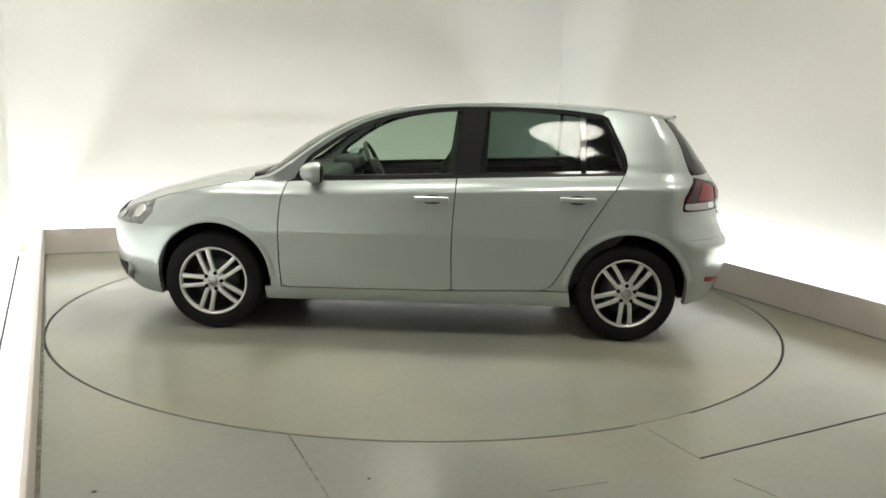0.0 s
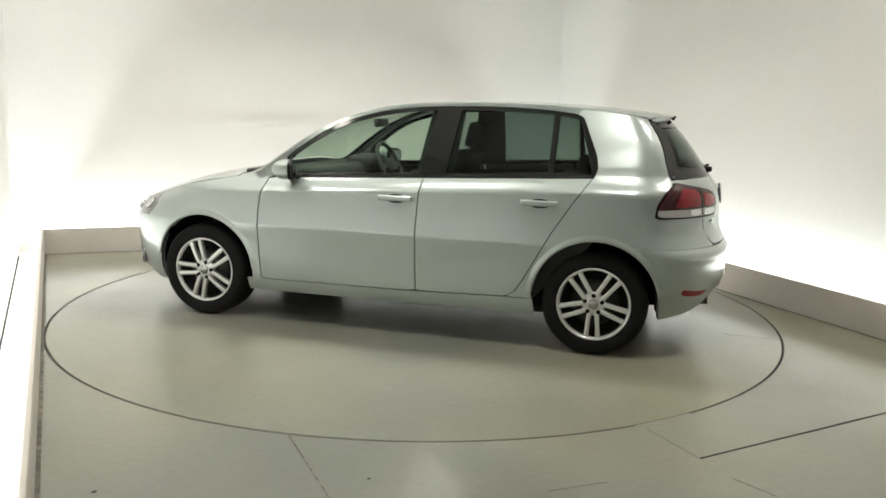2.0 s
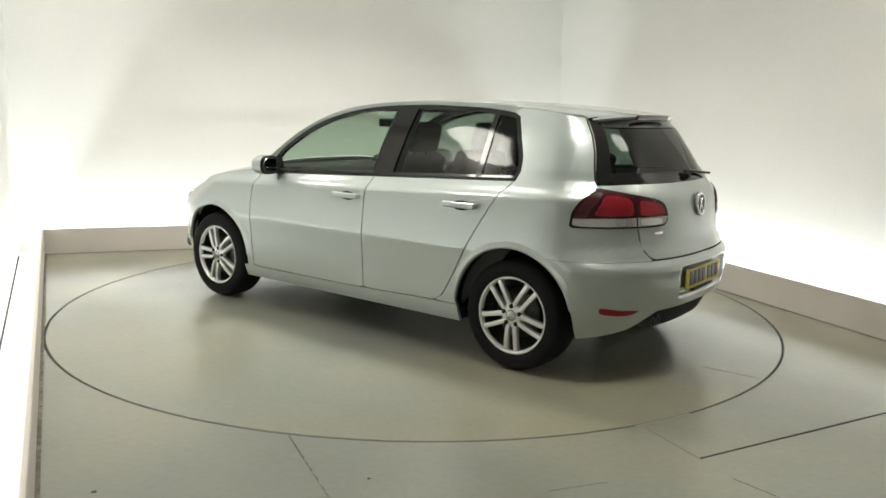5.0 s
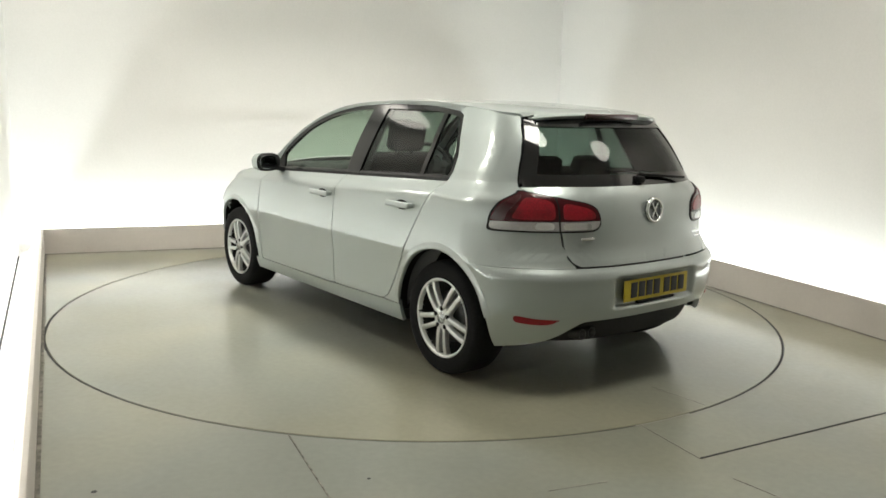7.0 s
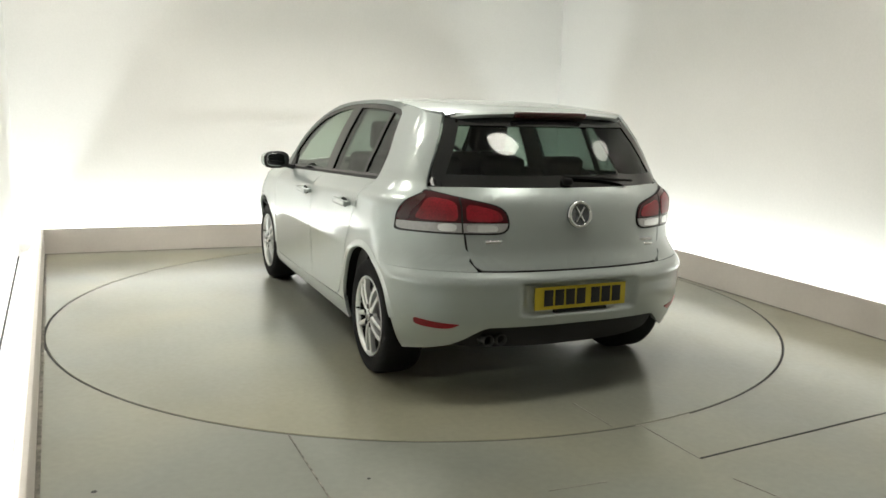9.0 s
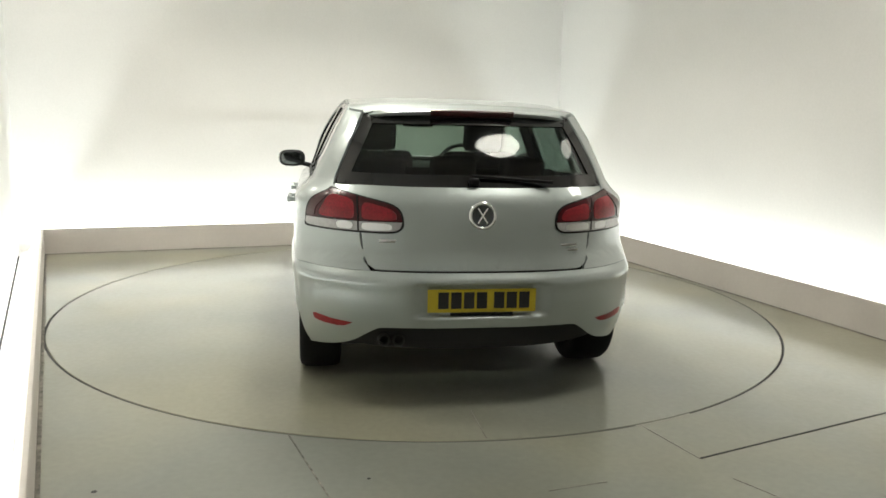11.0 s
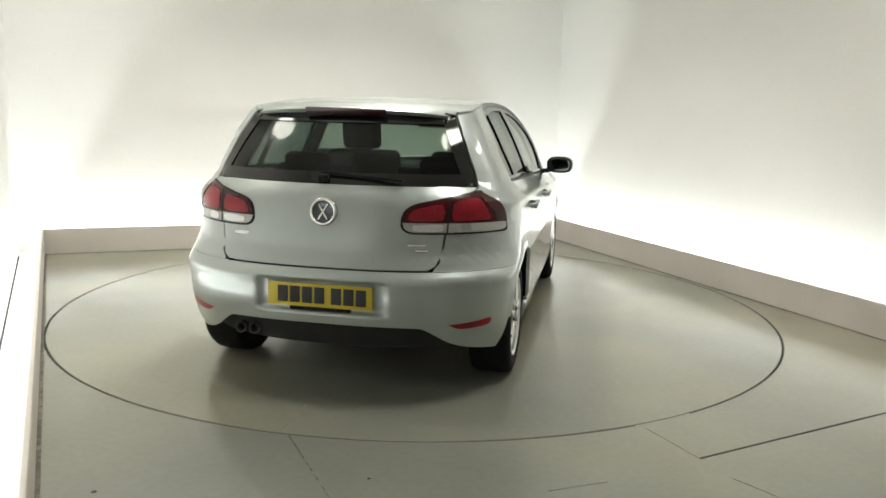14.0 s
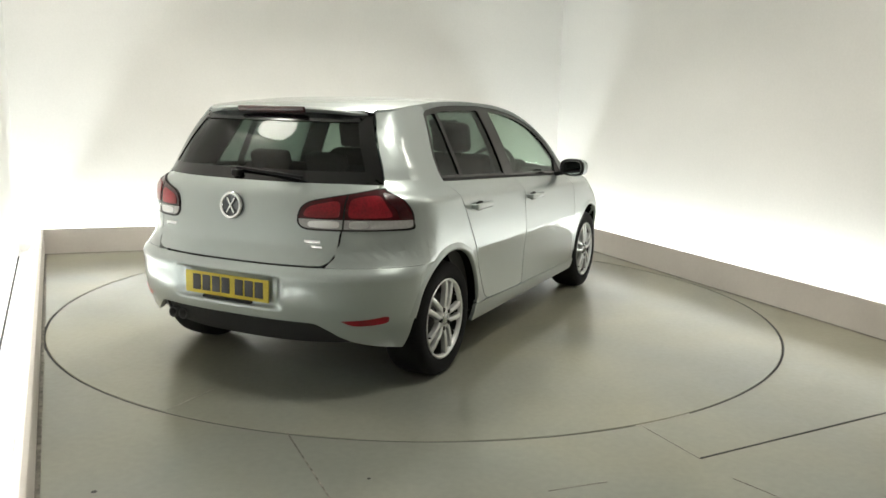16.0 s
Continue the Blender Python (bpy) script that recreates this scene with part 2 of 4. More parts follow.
for a, b, n in COVES:
    d = (b - a)
    count = max(1, int(d.length / 1.5))
    for i in range(count):
        s = d.normalized()
        p, q = a + d * (i / count) + s * 0.06 + n * 0.105, a + d * ((i + 1) / count) - s * 0.06 + n * 0.105
        fit = tagged(new("tube_light"), "white fluorescent tube batten lying behind the kerb", "tube light", "tube lights behind the kerb")
        part("batten", bar_between(p, q, 0.05, 0.04, 0.006), ENAMEL, fit, smooth=False)
        e = q - p
        tube = lathe([(0.001, 0), (0.013, 0), (0.013, e.length), (0.001, e.length)], "y", 12)
        bmesh.ops.transform(tube, matrix=pose(p.x, p.y, 0.061, 0, 0, math.degrees(math.atan2(e.y, e.x)) - 90), verts=tube.verts)
        part("tube", tube, TUBE, fit, "glowing white tube")


# ---- the car: one continuous skin, from which every panel is cut ----
def curve_of(*pts):
    """A smooth monotone curve through (x, y) points."""
    xs, ys = np.array([p[0] for p in pts], float), np.array([p[1] for p in pts], float)
    if xs[0] > xs[-1]:
        xs, ys = xs[::-1], ys[::-1]
    h, d = np.diff(xs), np.diff(ys) / np.diff(xs)
    m = np.zeros(len(xs))
    m[0], m[-1] = d[0], d[-1]
    for i in range(1, len(xs) - 1):
        if d[i - 1] * d[i] > 0:
            w1, w2 = 2 * h[i] + h[i - 1], h[i] + 2 * h[i - 1]
            m[i] = (w1 + w2) / (w1 / d[i - 1] + w2 / d[i])

    def at(x):
        x = min(max(x, xs[0]), xs[-1])
        i = min(int(np.searchsorted(xs, x, "right")) - 1, len(h) - 1)
        t = (x - xs[i]) / h[i]
        return float(ys[i] * (1 + 2 * t) * (1 - t) ** 2 + h[i] * m[i] * t * (1 - t) ** 2 + ys[i + 1] * t * t * (3 - 2 * t) + h[i] * m[i + 1] * t * t * (t - 1))
    return at


SECTION = curve_of((0.12, 0.77), (0.20, 0.840), (0.27, 0.862), (0.33, 0.870), (0.40, 0.873), (0.50, 0.8755), (0.60, 0.8845), (0.633, 0.8884), (0.645, 0.8892), (0.657, 0.8887), (0.69, 0.8862), (0.78, 0.8820), (0.86, 0.8765), (0.905, 0.8725),
                   (0.917, 0.8660), (0.935, 0.851), (0.96, 0.822), (1.0, 0.790), (1.08, 0.760), (1.25, 0.687), (1.40, 0.606), (1.48, 0.556))
RISE = curve_of((0.66, 0.0), (0.86, 1.0), (1.02, 1.0), (1.22, 0.0), (1.3, 0.0))


def WIDTH(z, x=-1.25):
    return SECTION(z + 0.0445 * (min(max(x, -1.25), 0.95) + 0.2) * RISE(z))


TAPER = curve_of((-1.7, 0.985), (-1.2, 1.0), (0.0, 1.0), (0.9, 0.997), (1.3, 0.992), (1.7, 0.965), (2.2, 0.95))
REAR = curve_of((0.10, -1.88), (0.20, -1.93), (0.30, -1.985), (0.37, -2.014), (0.42, -2.031), (0.47, -2.041), (0.51, -2.044), (0.56, -2.043), (0.598, -2.046), (0.622, -2.037), (0.650, -2.017), (0.668, -2.007),
                (0.70, -1.997), (0.715, -1.989), (0.735, -1.981), (0.80, -1.976), (0.90, -1.966), (0.98, -1.943), (1.035, -1.904), (1.08, -1.872), (1.15, -1.823), (1.22, -1.773), (1.29, -1.714), (1.36, -1.646), (1.44, -1.562))
REAR_L = curve_of((0.2, 0.43), (0.40, 0.415), (0.60, 0.415), (0.66, 0.455), (0.73, 0.51), (0.84, 0.527), (0.94, 0.49), (1.0, 0.455), (1.06, 0.42), (1.2, 0.315), (1.36, 0.225), (1.44, 0.19))
FRONT = curve_of((0.10, 1.96), (0.18, 2.04), (0.26, 2.11), (0.36, 2.15), (0.5, 2.165), (0.6, 2.16), (0.67, 2.135), (0.73, 2.075), (0.78, 1.99), (0.85, 1.86), (1.5, 1.7))
TOP = curve_of((2.12, 0.66), (2.085, 0.705), (2.03, 0.748), (1.95, 0.786), (1.83, 0.828), (1.627, 0.885), (1.45, 0.93), (1.275, 0.965), (1.06, 0.998), (1.03, 1.005), (0.912, 1.095), (0.79, 1.185), (0.63, 1.275), (0.468, 1.345), (0.30, 1.393),
               (0.149, 1.428), (-0.168, 1.458), (-0.564, 1.471), (-0.959, 1.463), (-1.354, 1.437), (-1.611, 1.406), (-1.75, 1.385))
EDGE = curve_of((2.12, 0.62), (2.0, 0.675), (1.9, 0.722), (1.8, 0.764), (1.627, 0.825), (1.45, 0.872), (1.275, 0.908), (1.06, 0.945), (0.95, 0.967), (0.85, 1.025), (0.716, 1.125), (0.517, 1.262), (0.311, 1.358), (0.1, 1.412), (-0.18, 1.441),
                (-0.54, 1.452), (-0.9, 1.445), (-1.1, 1.430), (-1.35, 1.408), (-1.55, 1.384), (-1.75, 1.36))
PN, PM = 2.6, 1.6
FRONT_L = 0.62


def side_y(x, z):
    y = WIDTH(z, x) * TAPER(x)
    t = (x - REAR(z)) / REAR_L(z)
    if t < 1:
        y *= max(0.0, 1 - (1 - max(t, 0)) ** PM) ** (1 / PN)
    t = (FRONT(z) - x) / FRONT_L
    if t < 1:
        y *= max(0.0, 1 - (1 - max(t, 0)) ** PM) ** (1 / PN)
    return y


def rear_x(y, z):
    k = min(abs(y) / (WIDTH(z) * 0.985), 0.995)
    return REAR(z) + REAR_L(z) * (1 - (1 - k ** PN) ** (1 / PM))


def sunk(y, z):
    """How far the number plate's panel lies inside the bumper."""
    a = min(max((0.335 - abs(y)) / 0.045, 0.0), 1.0)
    b = min(max((z - 0.436) / 0.022, 0.0), 1.0) * min(max((0.612 - z) / 0.022, 0.0), 1.0)
    return 0.030 * (a * a * (3 - 2 * a)) * (b * b * (3 - 2 * b))


def front_x(y, z):
    k = min(abs(y) / (WIDTH(z, 0.95) * 0.955), 0.995)
    return FRONT(z) - FRONT_L * (1 - (1 - k ** PN) ** (1 / PM))


def top_z(x, y):
    e = EDGE(x)
    w = max(side_y(x, e), 0.05)
    return TOP(x) - (TOP(x) - e) * min(abs(y) / w, 1.0) ** 3


def rounded(pts, n=6, sharp=()):
    """A closed outline through the points, curved except at the sharp ones."""
    out, k = [], len(pts)
    for i in range(k):
        p0, p1, p2, p3 = (Vector(pts[(i + j) % k]) for j in (-1, 0, 1, 2))
        m1 = (p2 - p0) / 2 if i not in sharp else (p2 - p1)
        m2 = (p3 - p1) / 2 if (i + 1) % k not in sharp else (p2 - p1)
        cap = (p2 - p1).length
        m1 = m1 * min(1, 1.2 * cap / max(m1.length, 1e-6))
        m2 = m2 * min(1, 1.2 * cap / max(m2.length, 1e-6))
        steps = max(n, int(cap / 0.03))
        for s in range(steps):
            t = s / steps
            out.append(p1 * ((1 + 2 * t) * (1 - t) ** 2) + m1 * (t * (1 - t) ** 2) + p2 * (t * t * (3 - 2 * t)) + m2 * (t * t * (t - 1)))
    return [tuple(v) for v in out]


def dense(pts, step=0.03):
    """A closed outline with straight edges, cut into short pieces."""
    out = []
    for p, q in zip(pts, pts[1:] + pts[:1]):
        k = max(1, int(math.dist(p, q) / step))
        out += [(p[0] + (q[0] - p[0]) * i / k, p[1] + (q[1] - p[1]) * i / k) for i in range(k)]
    return out


def patch(outline, lift, out, step=(0.05, 0.04), flange=0.02, cuts=((), ())):
    """The piece of skin inside a flat outline: gridded, lifted onto the skin by lift(a, b), its rim turned inward."""
    bm = bmesh.new()
    pts = []
    for q in outline:
        if not pts or math.dist(pts[-1], q) > 0.002:
            pts.append(q)
    if math.dist(pts[0], pts[-1]) < 0.002:
        pts.pop()
    f = bm.faces.new([bm.verts.new((a, b, 0)) for a, b in pts])
    bmesh.ops.triangulate(bm, faces=[f])
    for axis in (0, 1):
        lo, hi = min(q[axis] for q in pts), max(q[axis] for q in pts)
        k = max(1, int((hi - lo) / step[axis]))
        for c in sorted({lo + (hi - lo) * i / k for i in range(1, k)} | {c for c in cuts[axis] if lo < c < hi}):
            co, no = [0, 0, 0], [0, 0, 0]
            co[axis], no[axis] = c, 1
            bmesh.ops.bisect_plane(bm, geom=bm.verts[:] + bm.edges[:] + bm.faces[:], dist=1e-5, plane_co=co, plane_no=no)
    for v in bm.verts:
        v.co = lift(v.co.x, v.co.y)
    bm.normal_update()
    total = sum((g.normal * g.calc_area() for g in bm.faces), Vector())
    if total.dot(Vector(out)) < 0:
        bmesh.ops.reverse_faces(bm, faces=bm.faces[:])
        bm.normal_update()
    if flange:
        rim = [e for e in bm.edges if e.is_boundary]
        normals = {v: v.normal.copy() for e in rim for v in e.verts}
        grown = bmesh.ops.extrude_edge_only(bm, edges=rim)["geom"]
        place = {tuple(round(c, 6) for c in v.co): n for v, n in normals.items()}
        for v in (g for g in grown if isinstance(g, bmesh.types.BMVert)):
            v.co -= flange * place.get(tuple(round(c, 6) for c in v.co), Vector(out))
        for e in rim:
            e.smooth = False
    return bm


def side_patch(outline, side, off=0.0, **kw):
    kw.setdefault("cuts", ((-1.9, -1.86, -1.82, -1.78, -1.74, -1.70, -1.66, -1.62, -1.58, -1.54), tuple(0.84 + 0.011 * k for k in range(16)) + (0.3, 0.315, 0.33, 0.345, 0.36, 0.60, 0.615, 0.626, 0.634, 0.640, 0.645, 0.650, 0.656, 0.664, 0.68)))
    return patch(outline, lambda x, z: (x, side * (side_y(x, z) + off), z), (0, side, 0), **kw)


def rear_patch(outline, off=0.0, **kw):
    def lift(y, z):
        n = Vector((-1, (rear_x(y + 0.004, z) - rear_x(y - 0.004, z)) / 0.008, (rear_x(y, z + 0.004) - rear_x(y, z - 0.004)) / 0.008)).normalized()
        return Vector((rear_x(y, z), y, z)) + n * off
    return patch(outline, lift, (-1, 0, 0), **kw)


def top_patch(outline, off=0.0, **kw):
    return patch(outline, lambda x, y: (x, y, top_z(x, y) + off), (0, 0, 1), **kw)


def ring(outer, inner, lift, out, depth=0.012):
    """A flat frame between two outlines with the same number of points."""
    bm = bmesh.new()
    o, i = [bm.verts.new(lift(*p)) for p in outer], [bm.verts.new(lift(*p)) for p in inner]
    n = len(o)
    for k in range(n):
        bm.faces.new((o[k], o[(k + 1) % n], i[(k + 1) % n], i[k]))
    bm.normal_update()
    if sum((f.normal * f.calc_area() for f in bm.faces), Vector()).dot(Vector(out)) < 0:
        bmesh.ops.reverse_faces(bm, faces=bm.faces[:])
    rim = [e for e in bm.edges if e.is_boundary]
    for v in (g for g in bmesh.ops.extrude_edge_only(bm, edges=rim)["geom"] if isinstance(g, bmesh.types.BMVert)):
        v.co -= depth * Vector(out)
    for e in rim:
        e.smooth = False
    return bm


def shrink(pts, d):
    """The outline moved inward by d."""
    area = sum(p[0] * q[1] - q[0] * p[1] for p, q in zip(pts, pts[1:] + pts[:1]))
    s, n, out = (1 if area > 0 else -1), len(pts), []
    for i in range(n):
        a, b, c = Vector(pts[i - 1]), Vector(pts[i]), Vector(pts[(i + 1) % n])
        t = ((b - a).normalized() + (c - b).normalized())
        t = t.normalized() if t.length > 1e-6 else (c - b).normalized()
        out.append((b.x - t.y * s * d, b.y + t.x * s * d))
    return out


G = 0.0034          # half a shut line
FW, RW = 1.289, -1.289
ARCH = 0.368


def arch(cx, a0, a1, r=ARCH, n=22, cz=0.318):
    return [(cx + r * math.cos(radians(a0 + (a1 - a0) * i / n)), cz + r * math.sin(radians(a0 + (a1 - a0) * i / n))) for i in range(n + 1)]


def belt(x):
    return 0.945 + (0.85 - x) * 0.0445       # lower edge of the side glass


DLO = [(0.80, belt(0.80)), (0.716, 1.085), (0.62, 1.162), (0.517, 1.232), (0.42, 1.287), (0.311, 1.332), (0.2, 1.364), (0.101, 1.385), (-0.04, 1.406), (-0.181, 1.418), (-0.36, 1.426), (-0.537, 1.428), (-0.72, 1.426), (-0.892, 1.419),
       (-1.02, 1.407), (-1.102, 1.396), (-1.150, 1.375), (-1.203, 1.262), (-1.250, 1.158), (-1.262, 1.09), (-1.245, belt(-1.23))]
DLO_LINE = rounded(DLO, 3, sharp=(0, 20)) 
FRONT_EDGE = [(0.828, 0.94), (0.855, 0.83), (0.868, 0.72), (0.872, 0.60), (0.868, 0.45), (0.858, 0.345), (0.855, 0.30)]
B_EDGE = [(-0.222, 0.99), (-0.212, 0.85), (-0.203, 0.70), (-0.200, 0.55), (-0.204, 0.40), (-0.206, 0.31)]
R_EDGE = [(-1.237, belt(-1.237) - 0.004), (-1.14, 0.895), (-1.02, 0.705), (-0.925, 0.53), (-0.865, 0.42), (-0.82, 0.352), (-0.775, 0.325)]


def shifted(line, dx):
    return [(x + dx, z) for x, z in line]


car = tagged(new("hatchback_car"), "silver five-door hatchback car with alloy wheels on the turntable", "car")

def rear_edge(z):
    return TAIL_EDGE(z)


TAIL_EDGE = curve_of((0.60, 0.50), (0.655, 0.515), (0.70, 0.545), (0.84, 0.565), (0.93, 0.60), (1.0, 0.655), (1.035, 0.682), (1.07, 0.672), (1.22, 0.606), (1.36, 0.540), (1.42, 0.515))

for side in (1, -1):
    # front wing
    wing = [(0.838, 0.962), (0.95, EDGE(0.95) - 0.004), (1.06, EDGE(1.06) - 0.004), (1.275, EDGE(1.275) - 0.004), (1.45, EDGE(1.45) - 0.004), (1.627, EDGE(1.627) - 0.004), (1.70, EDGE(1.70) - 0.004)]
    wing += [(1.69, 0.72), (1.76, 0.645), (1.60, 0.645)] + arch(FW, 62.5, 176) + [(0.92, 0.29), (0.862, 0.292)] + shifted(FRONT_EDGE, G)[::-1]
    wing = dense(wing)
    part("front_wing", side_patch(wing, side), PAINT, car)
    # doors
    door = part("front_door", side_patch(dense(shifted(FRONT_EDGE, -G) + [(0.80, 0.272 + 0.02), (-0.15, 0.30)] + shifted(B_EDGE, G)[::-1] + [(-0.2, belt(-0.2) - 0.003), (0.80, belt(0.80) - 0.003)]), side), PAINT, car)
    rear = part("rear_door", side_patch(dense(shifted(B_EDGE, -G) + [(-0.25, 0.304), (-0.74, 0.318)] + R_EDGE[::-1] + [(-0.225, belt(-0.225) - 0.003)]), side), PAINT, car)
    for owner, x in ((door, -0.075), (rear, -0.955)):
        z = 0.865 + (0.07 - x) * 0.022
        y = side_y(x, z)
        h = rbox(0.215, 0.024, 0.034, 0.0115, pose(x, side * (y + 0.034), z), 3)
        for dx in (-0.085, 0.085):
            rbox(0.035, 0.04, 0.026, 0.006, pose(x + dx, side * (y + 0.014), z), bm=h)
        part("door_handle", h, PAINT, owner, "silver door handle")
        # recess behind the handle: body-coloured, its shade put in as black
        cup = lathe([(0.001, 0.0), (0.03, 0.0), (0.042, 0.006), (0.044, 0.002)], "y", 24)
        bmesh.ops.transform(cup, matrix=pose(x, side * (y + 0.0035), z - 0.004) @ Matrix.Diagonal((1.5, side * 0.4, 0.62, 1)), verts=cup.verts)
        part("handle_recess_shade", cup, BLACK, owner)
    # rear quarter panel with the C-pillar
    back = [(rear_x(rear_edge(z), z) + 0.003, z) for z in (0.655, 0.70, 0.76, 0.82, 0.88, 0.94, 0.98, 1.01, 1.035, 1.06, 1.12, 1.2, 1.28, 1.36, 1.378)]
    tail = [(-1.35, EDGE(-1.35) - 0.003), (-1.15, EDGE(-1.15) - 0.003), (-1.10, 1.402), (-1.155, 1.377), (-1.207, 1.262), (-1.254, 1.158), (-1.266, 1.09), (-1.25, belt(-1.25))]
    quarter = shifted(R_EDGE, -2 * G) + [(-0.80, 0.318), (-0.93, 0.318)] + [(RW + ARCH * math.cos(radians(a)), 0.318 + ARCH * math.sin(radians(a))) for a in range(4, 115, 5)] + [(-1.445, 0.655), (-1.60, 0.655), (-1.74, 0.655)] + back + tail
    part("quarter_panel", side_patch(dense(quarter), side), PAINT, car)
    # roof rail with the A-pillar
    xs = np.linspace(-1.12, 0.92, 48)
    dlo_top = curve_of((0.92, 0.93), *[(x, z) for x, z in DLO[0:16]])
    bm = bmesh.new()
    rows = []
    for x in xs:
        z0, z1 = dlo_top(float(x)) + 0.002, EDGE(float(x))
        rows.append([bm.verts.new((x, side * side_y(x, z0 + (z1 - z0) * k / 3), z0 + (z1 - z0) * k / 3)) for k in range(4)])
    for p, q in zip(rows, rows[1:]):
        for k in range(3):
            bm.faces.new((p[k], q[k], q[k + 1], p[k + 1]) if side < 0 else (p[k], p[k + 1], q[k + 1], q[k]))
    bmesh.ops.solidify(bm, geom=bm.faces[:], thickness=-0.02)
    bmesh.ops.recalc_face_normals(bm, faces=bm.faces)
    sharpen(bm, 40)
    part("roof_rail", bm, PAINT, car)
    # sill
    sill = dense([(0.96, 0.285), (0.86, 0.293), (0.80, 0.286), (-0.15, 0.294), (-0.25, 0.298), (-0.74, 0.312), (-0.93, 0.312), (-0.945, 0.217), (0.95, 0.208)])
    part("sill", side_patch(sill, side, cuts=((), (0.225, 0.24, 0.27))), PAINT, car)
    # side glass in its black frame
    inner = shrink(DLO_LINE, 0.026)
    part("window_frame", ring(DLO_LINE, inner, lambda x, z: (x, side * (side_y(x, z) - 0.004), z), (0, side, 0), 0.03), GLOSS, car, "gloss black side window surround")
    tops = curve_of(*[(x, z) for x, z in DLO[1:16]])

    def pane(x_front, x_back, slope_f, slope_b, name, material, owner):
        lo, n = [], 14
        fr = [(x_front + slope_f * k / n, belt(x_front) + 0.01 + (tops(x_front + slope_f) - 0.012 - belt(x_front)) * k / n) for k in range(n + 1)]
        bk = [(x_back + slope_b * k / n, belt(x_back) + 0.01 + (tops(x_back + slope_b) - 0.012 - belt(x_back)) * k / n) for k in range(n + 1)]
        a, b = fr[-1][0], bk[-1][0]
        top = [(a + (b - a) * k / 16, tops(a + (b - a) * k / 16) - 0.012) for k in range(1, 16)]
        pts = fr + top + bk[::-1]
        return part(name, side_patch(dense(pts), side, off=-0.012, flange=0.004, cuts=((), ())), material, owner)

    pane(0.735, -0.215, -0.09, -0.05, "front_door_glass", GLASS, door)
    pane(-0.345, -0.985, -0.03, 0.0, "rear_door_glass", TINT, rear)
    pane(-1.005, -1.225, 0.0, 0.10, "quarter_glass", TINT, car)
    for name, x0, x1, lean in (("b_pillar_cover", -0.20, -0.355, -0.05), ("quarter_divider", -0.978, -1.012, 0.0)):
        pts = [(x0, belt(x0)), (x0 + lean, tops(x0 + lean) - 0.006), (x1 + lean, tops(x1 + lean) - 0.006), (x1, belt(x1))]
        part(name, side_patch(dense(pts), side, off=-0.0035, flange=0.02, cuts=((), ())), GLOSS, car, "gloss black pillar cover")
    corner = [(0.80, belt(0.8)), (0.715, 1.08), (0.66, 1.0), (0.655, belt(0.655))]
    part("mirror_corner", side_patch(dense(corner), side, off=-0.002, flange=0.02, cuts=((), ())), BLACK, car, "black mirror corner plate")
    part("belt_strip", side_patch(dense([(0.80, belt(0.80) + 0.012), (-1.24, belt(-1.24) + 0.012), (-1.24, belt(-1.24) - 0.001), (0.80, belt(0.80) - 0.001)]), side, off=0.002, flange=0.012, cuts=((), ())), BLACK, car)
    # door mirror
    place = pose(0.635, side * 0.935, 1.014, 0, 0, side * 14)

    def oval(x, wy, wz, n=36, p=2.8, shift=0.0):
        ring_pts = []
        for i in range(n):
            c, d = math.cos(2 * math.pi * i / n), math.sin(2 * math.pi * i / n)
            ring_pts.append(place @ Vector((x, wy * math.copysign(abs(c) ** (2 / p), c) + shift, wz * math.copysign(abs(d) ** (2 / p), d))))
        return ring_pts

    def oval_loft(rows):
        bm = bmesh.new()
        made = [[bm.verts.new(v) for v in r] for r in rows]
        for p, q in zip(made, made[1:]):
            for i in range(len(p)):
                bm.faces.new((p[i], p[(i + 1) % len(p)], q[(i + 1) % len(p)], q[i]))
        bm.faces.new(made[0]), bm.faces.new(made[-1])
        bmesh.ops.recalc_face_normals(bm, faces=bm.faces)
        sharpen(bm, 45)
        return bm

    shell = part("door_mirror", oval_loft([oval(-0.03, 0.098, 0.062), oval(0.0, 0.099, 0.063), oval(0.03, 0.092, 0.058), oval(0.055, 0.075, 0.047), oval(0.074, 0.05, 0.031), oval(0.082, 0.02, 0.013)]), PAINT, car, "silver door mirror housing")
    part("mirror_rim", oval_loft([oval(-0.05, 0.091, 0.056), oval(-0.046, 0.096, 0.060), oval(-0.031, 0.0985, 0.0625)]), BLACK, shell, "black mirror rim")
    part("mirror_glass", oval_loft([oval(-0.0525, 0.073, 0.046, shift=side * 0.01), oval(-0.0495, 0.076, 0.048, shift=side * 0.01)]), MIRROR, shell, "mirror glass")
    part("mirror_foot", rbox(0.075, 0.11, 0.032, 0.012, pose(0.645, side * 0.835, 0.968, side * 12), 3), BLACK, shell)
    # wheel arch liners
    for cx in (FW, RW):
        bm = bmesh.new()
        rows = []
        turn = [(cx + (ARCH - 0.003) * math.cos(radians(a)), 0.318 + (ARCH - 0.003) * math.sin(radians(a))) for a in range(-6, 187, 4)]
        rows.append([bm.verts.new((x, side * (side_y(x, max(z, 0.22)) - 0.012), z)) for x, z in turn])
        rows.append([bm.verts.new((x, side * 0.60, z)) for x, z in turn])
        for k in range(len(rows[0]) - 1):
            bm.faces.new((rows[0][k], rows[0][k + 1], rows[1][k + 1], rows[1][k]))
        bm.faces.new(rows[1])
        part("wheel_arch_liner", bm, LINER, car, "black wheel arch liner")
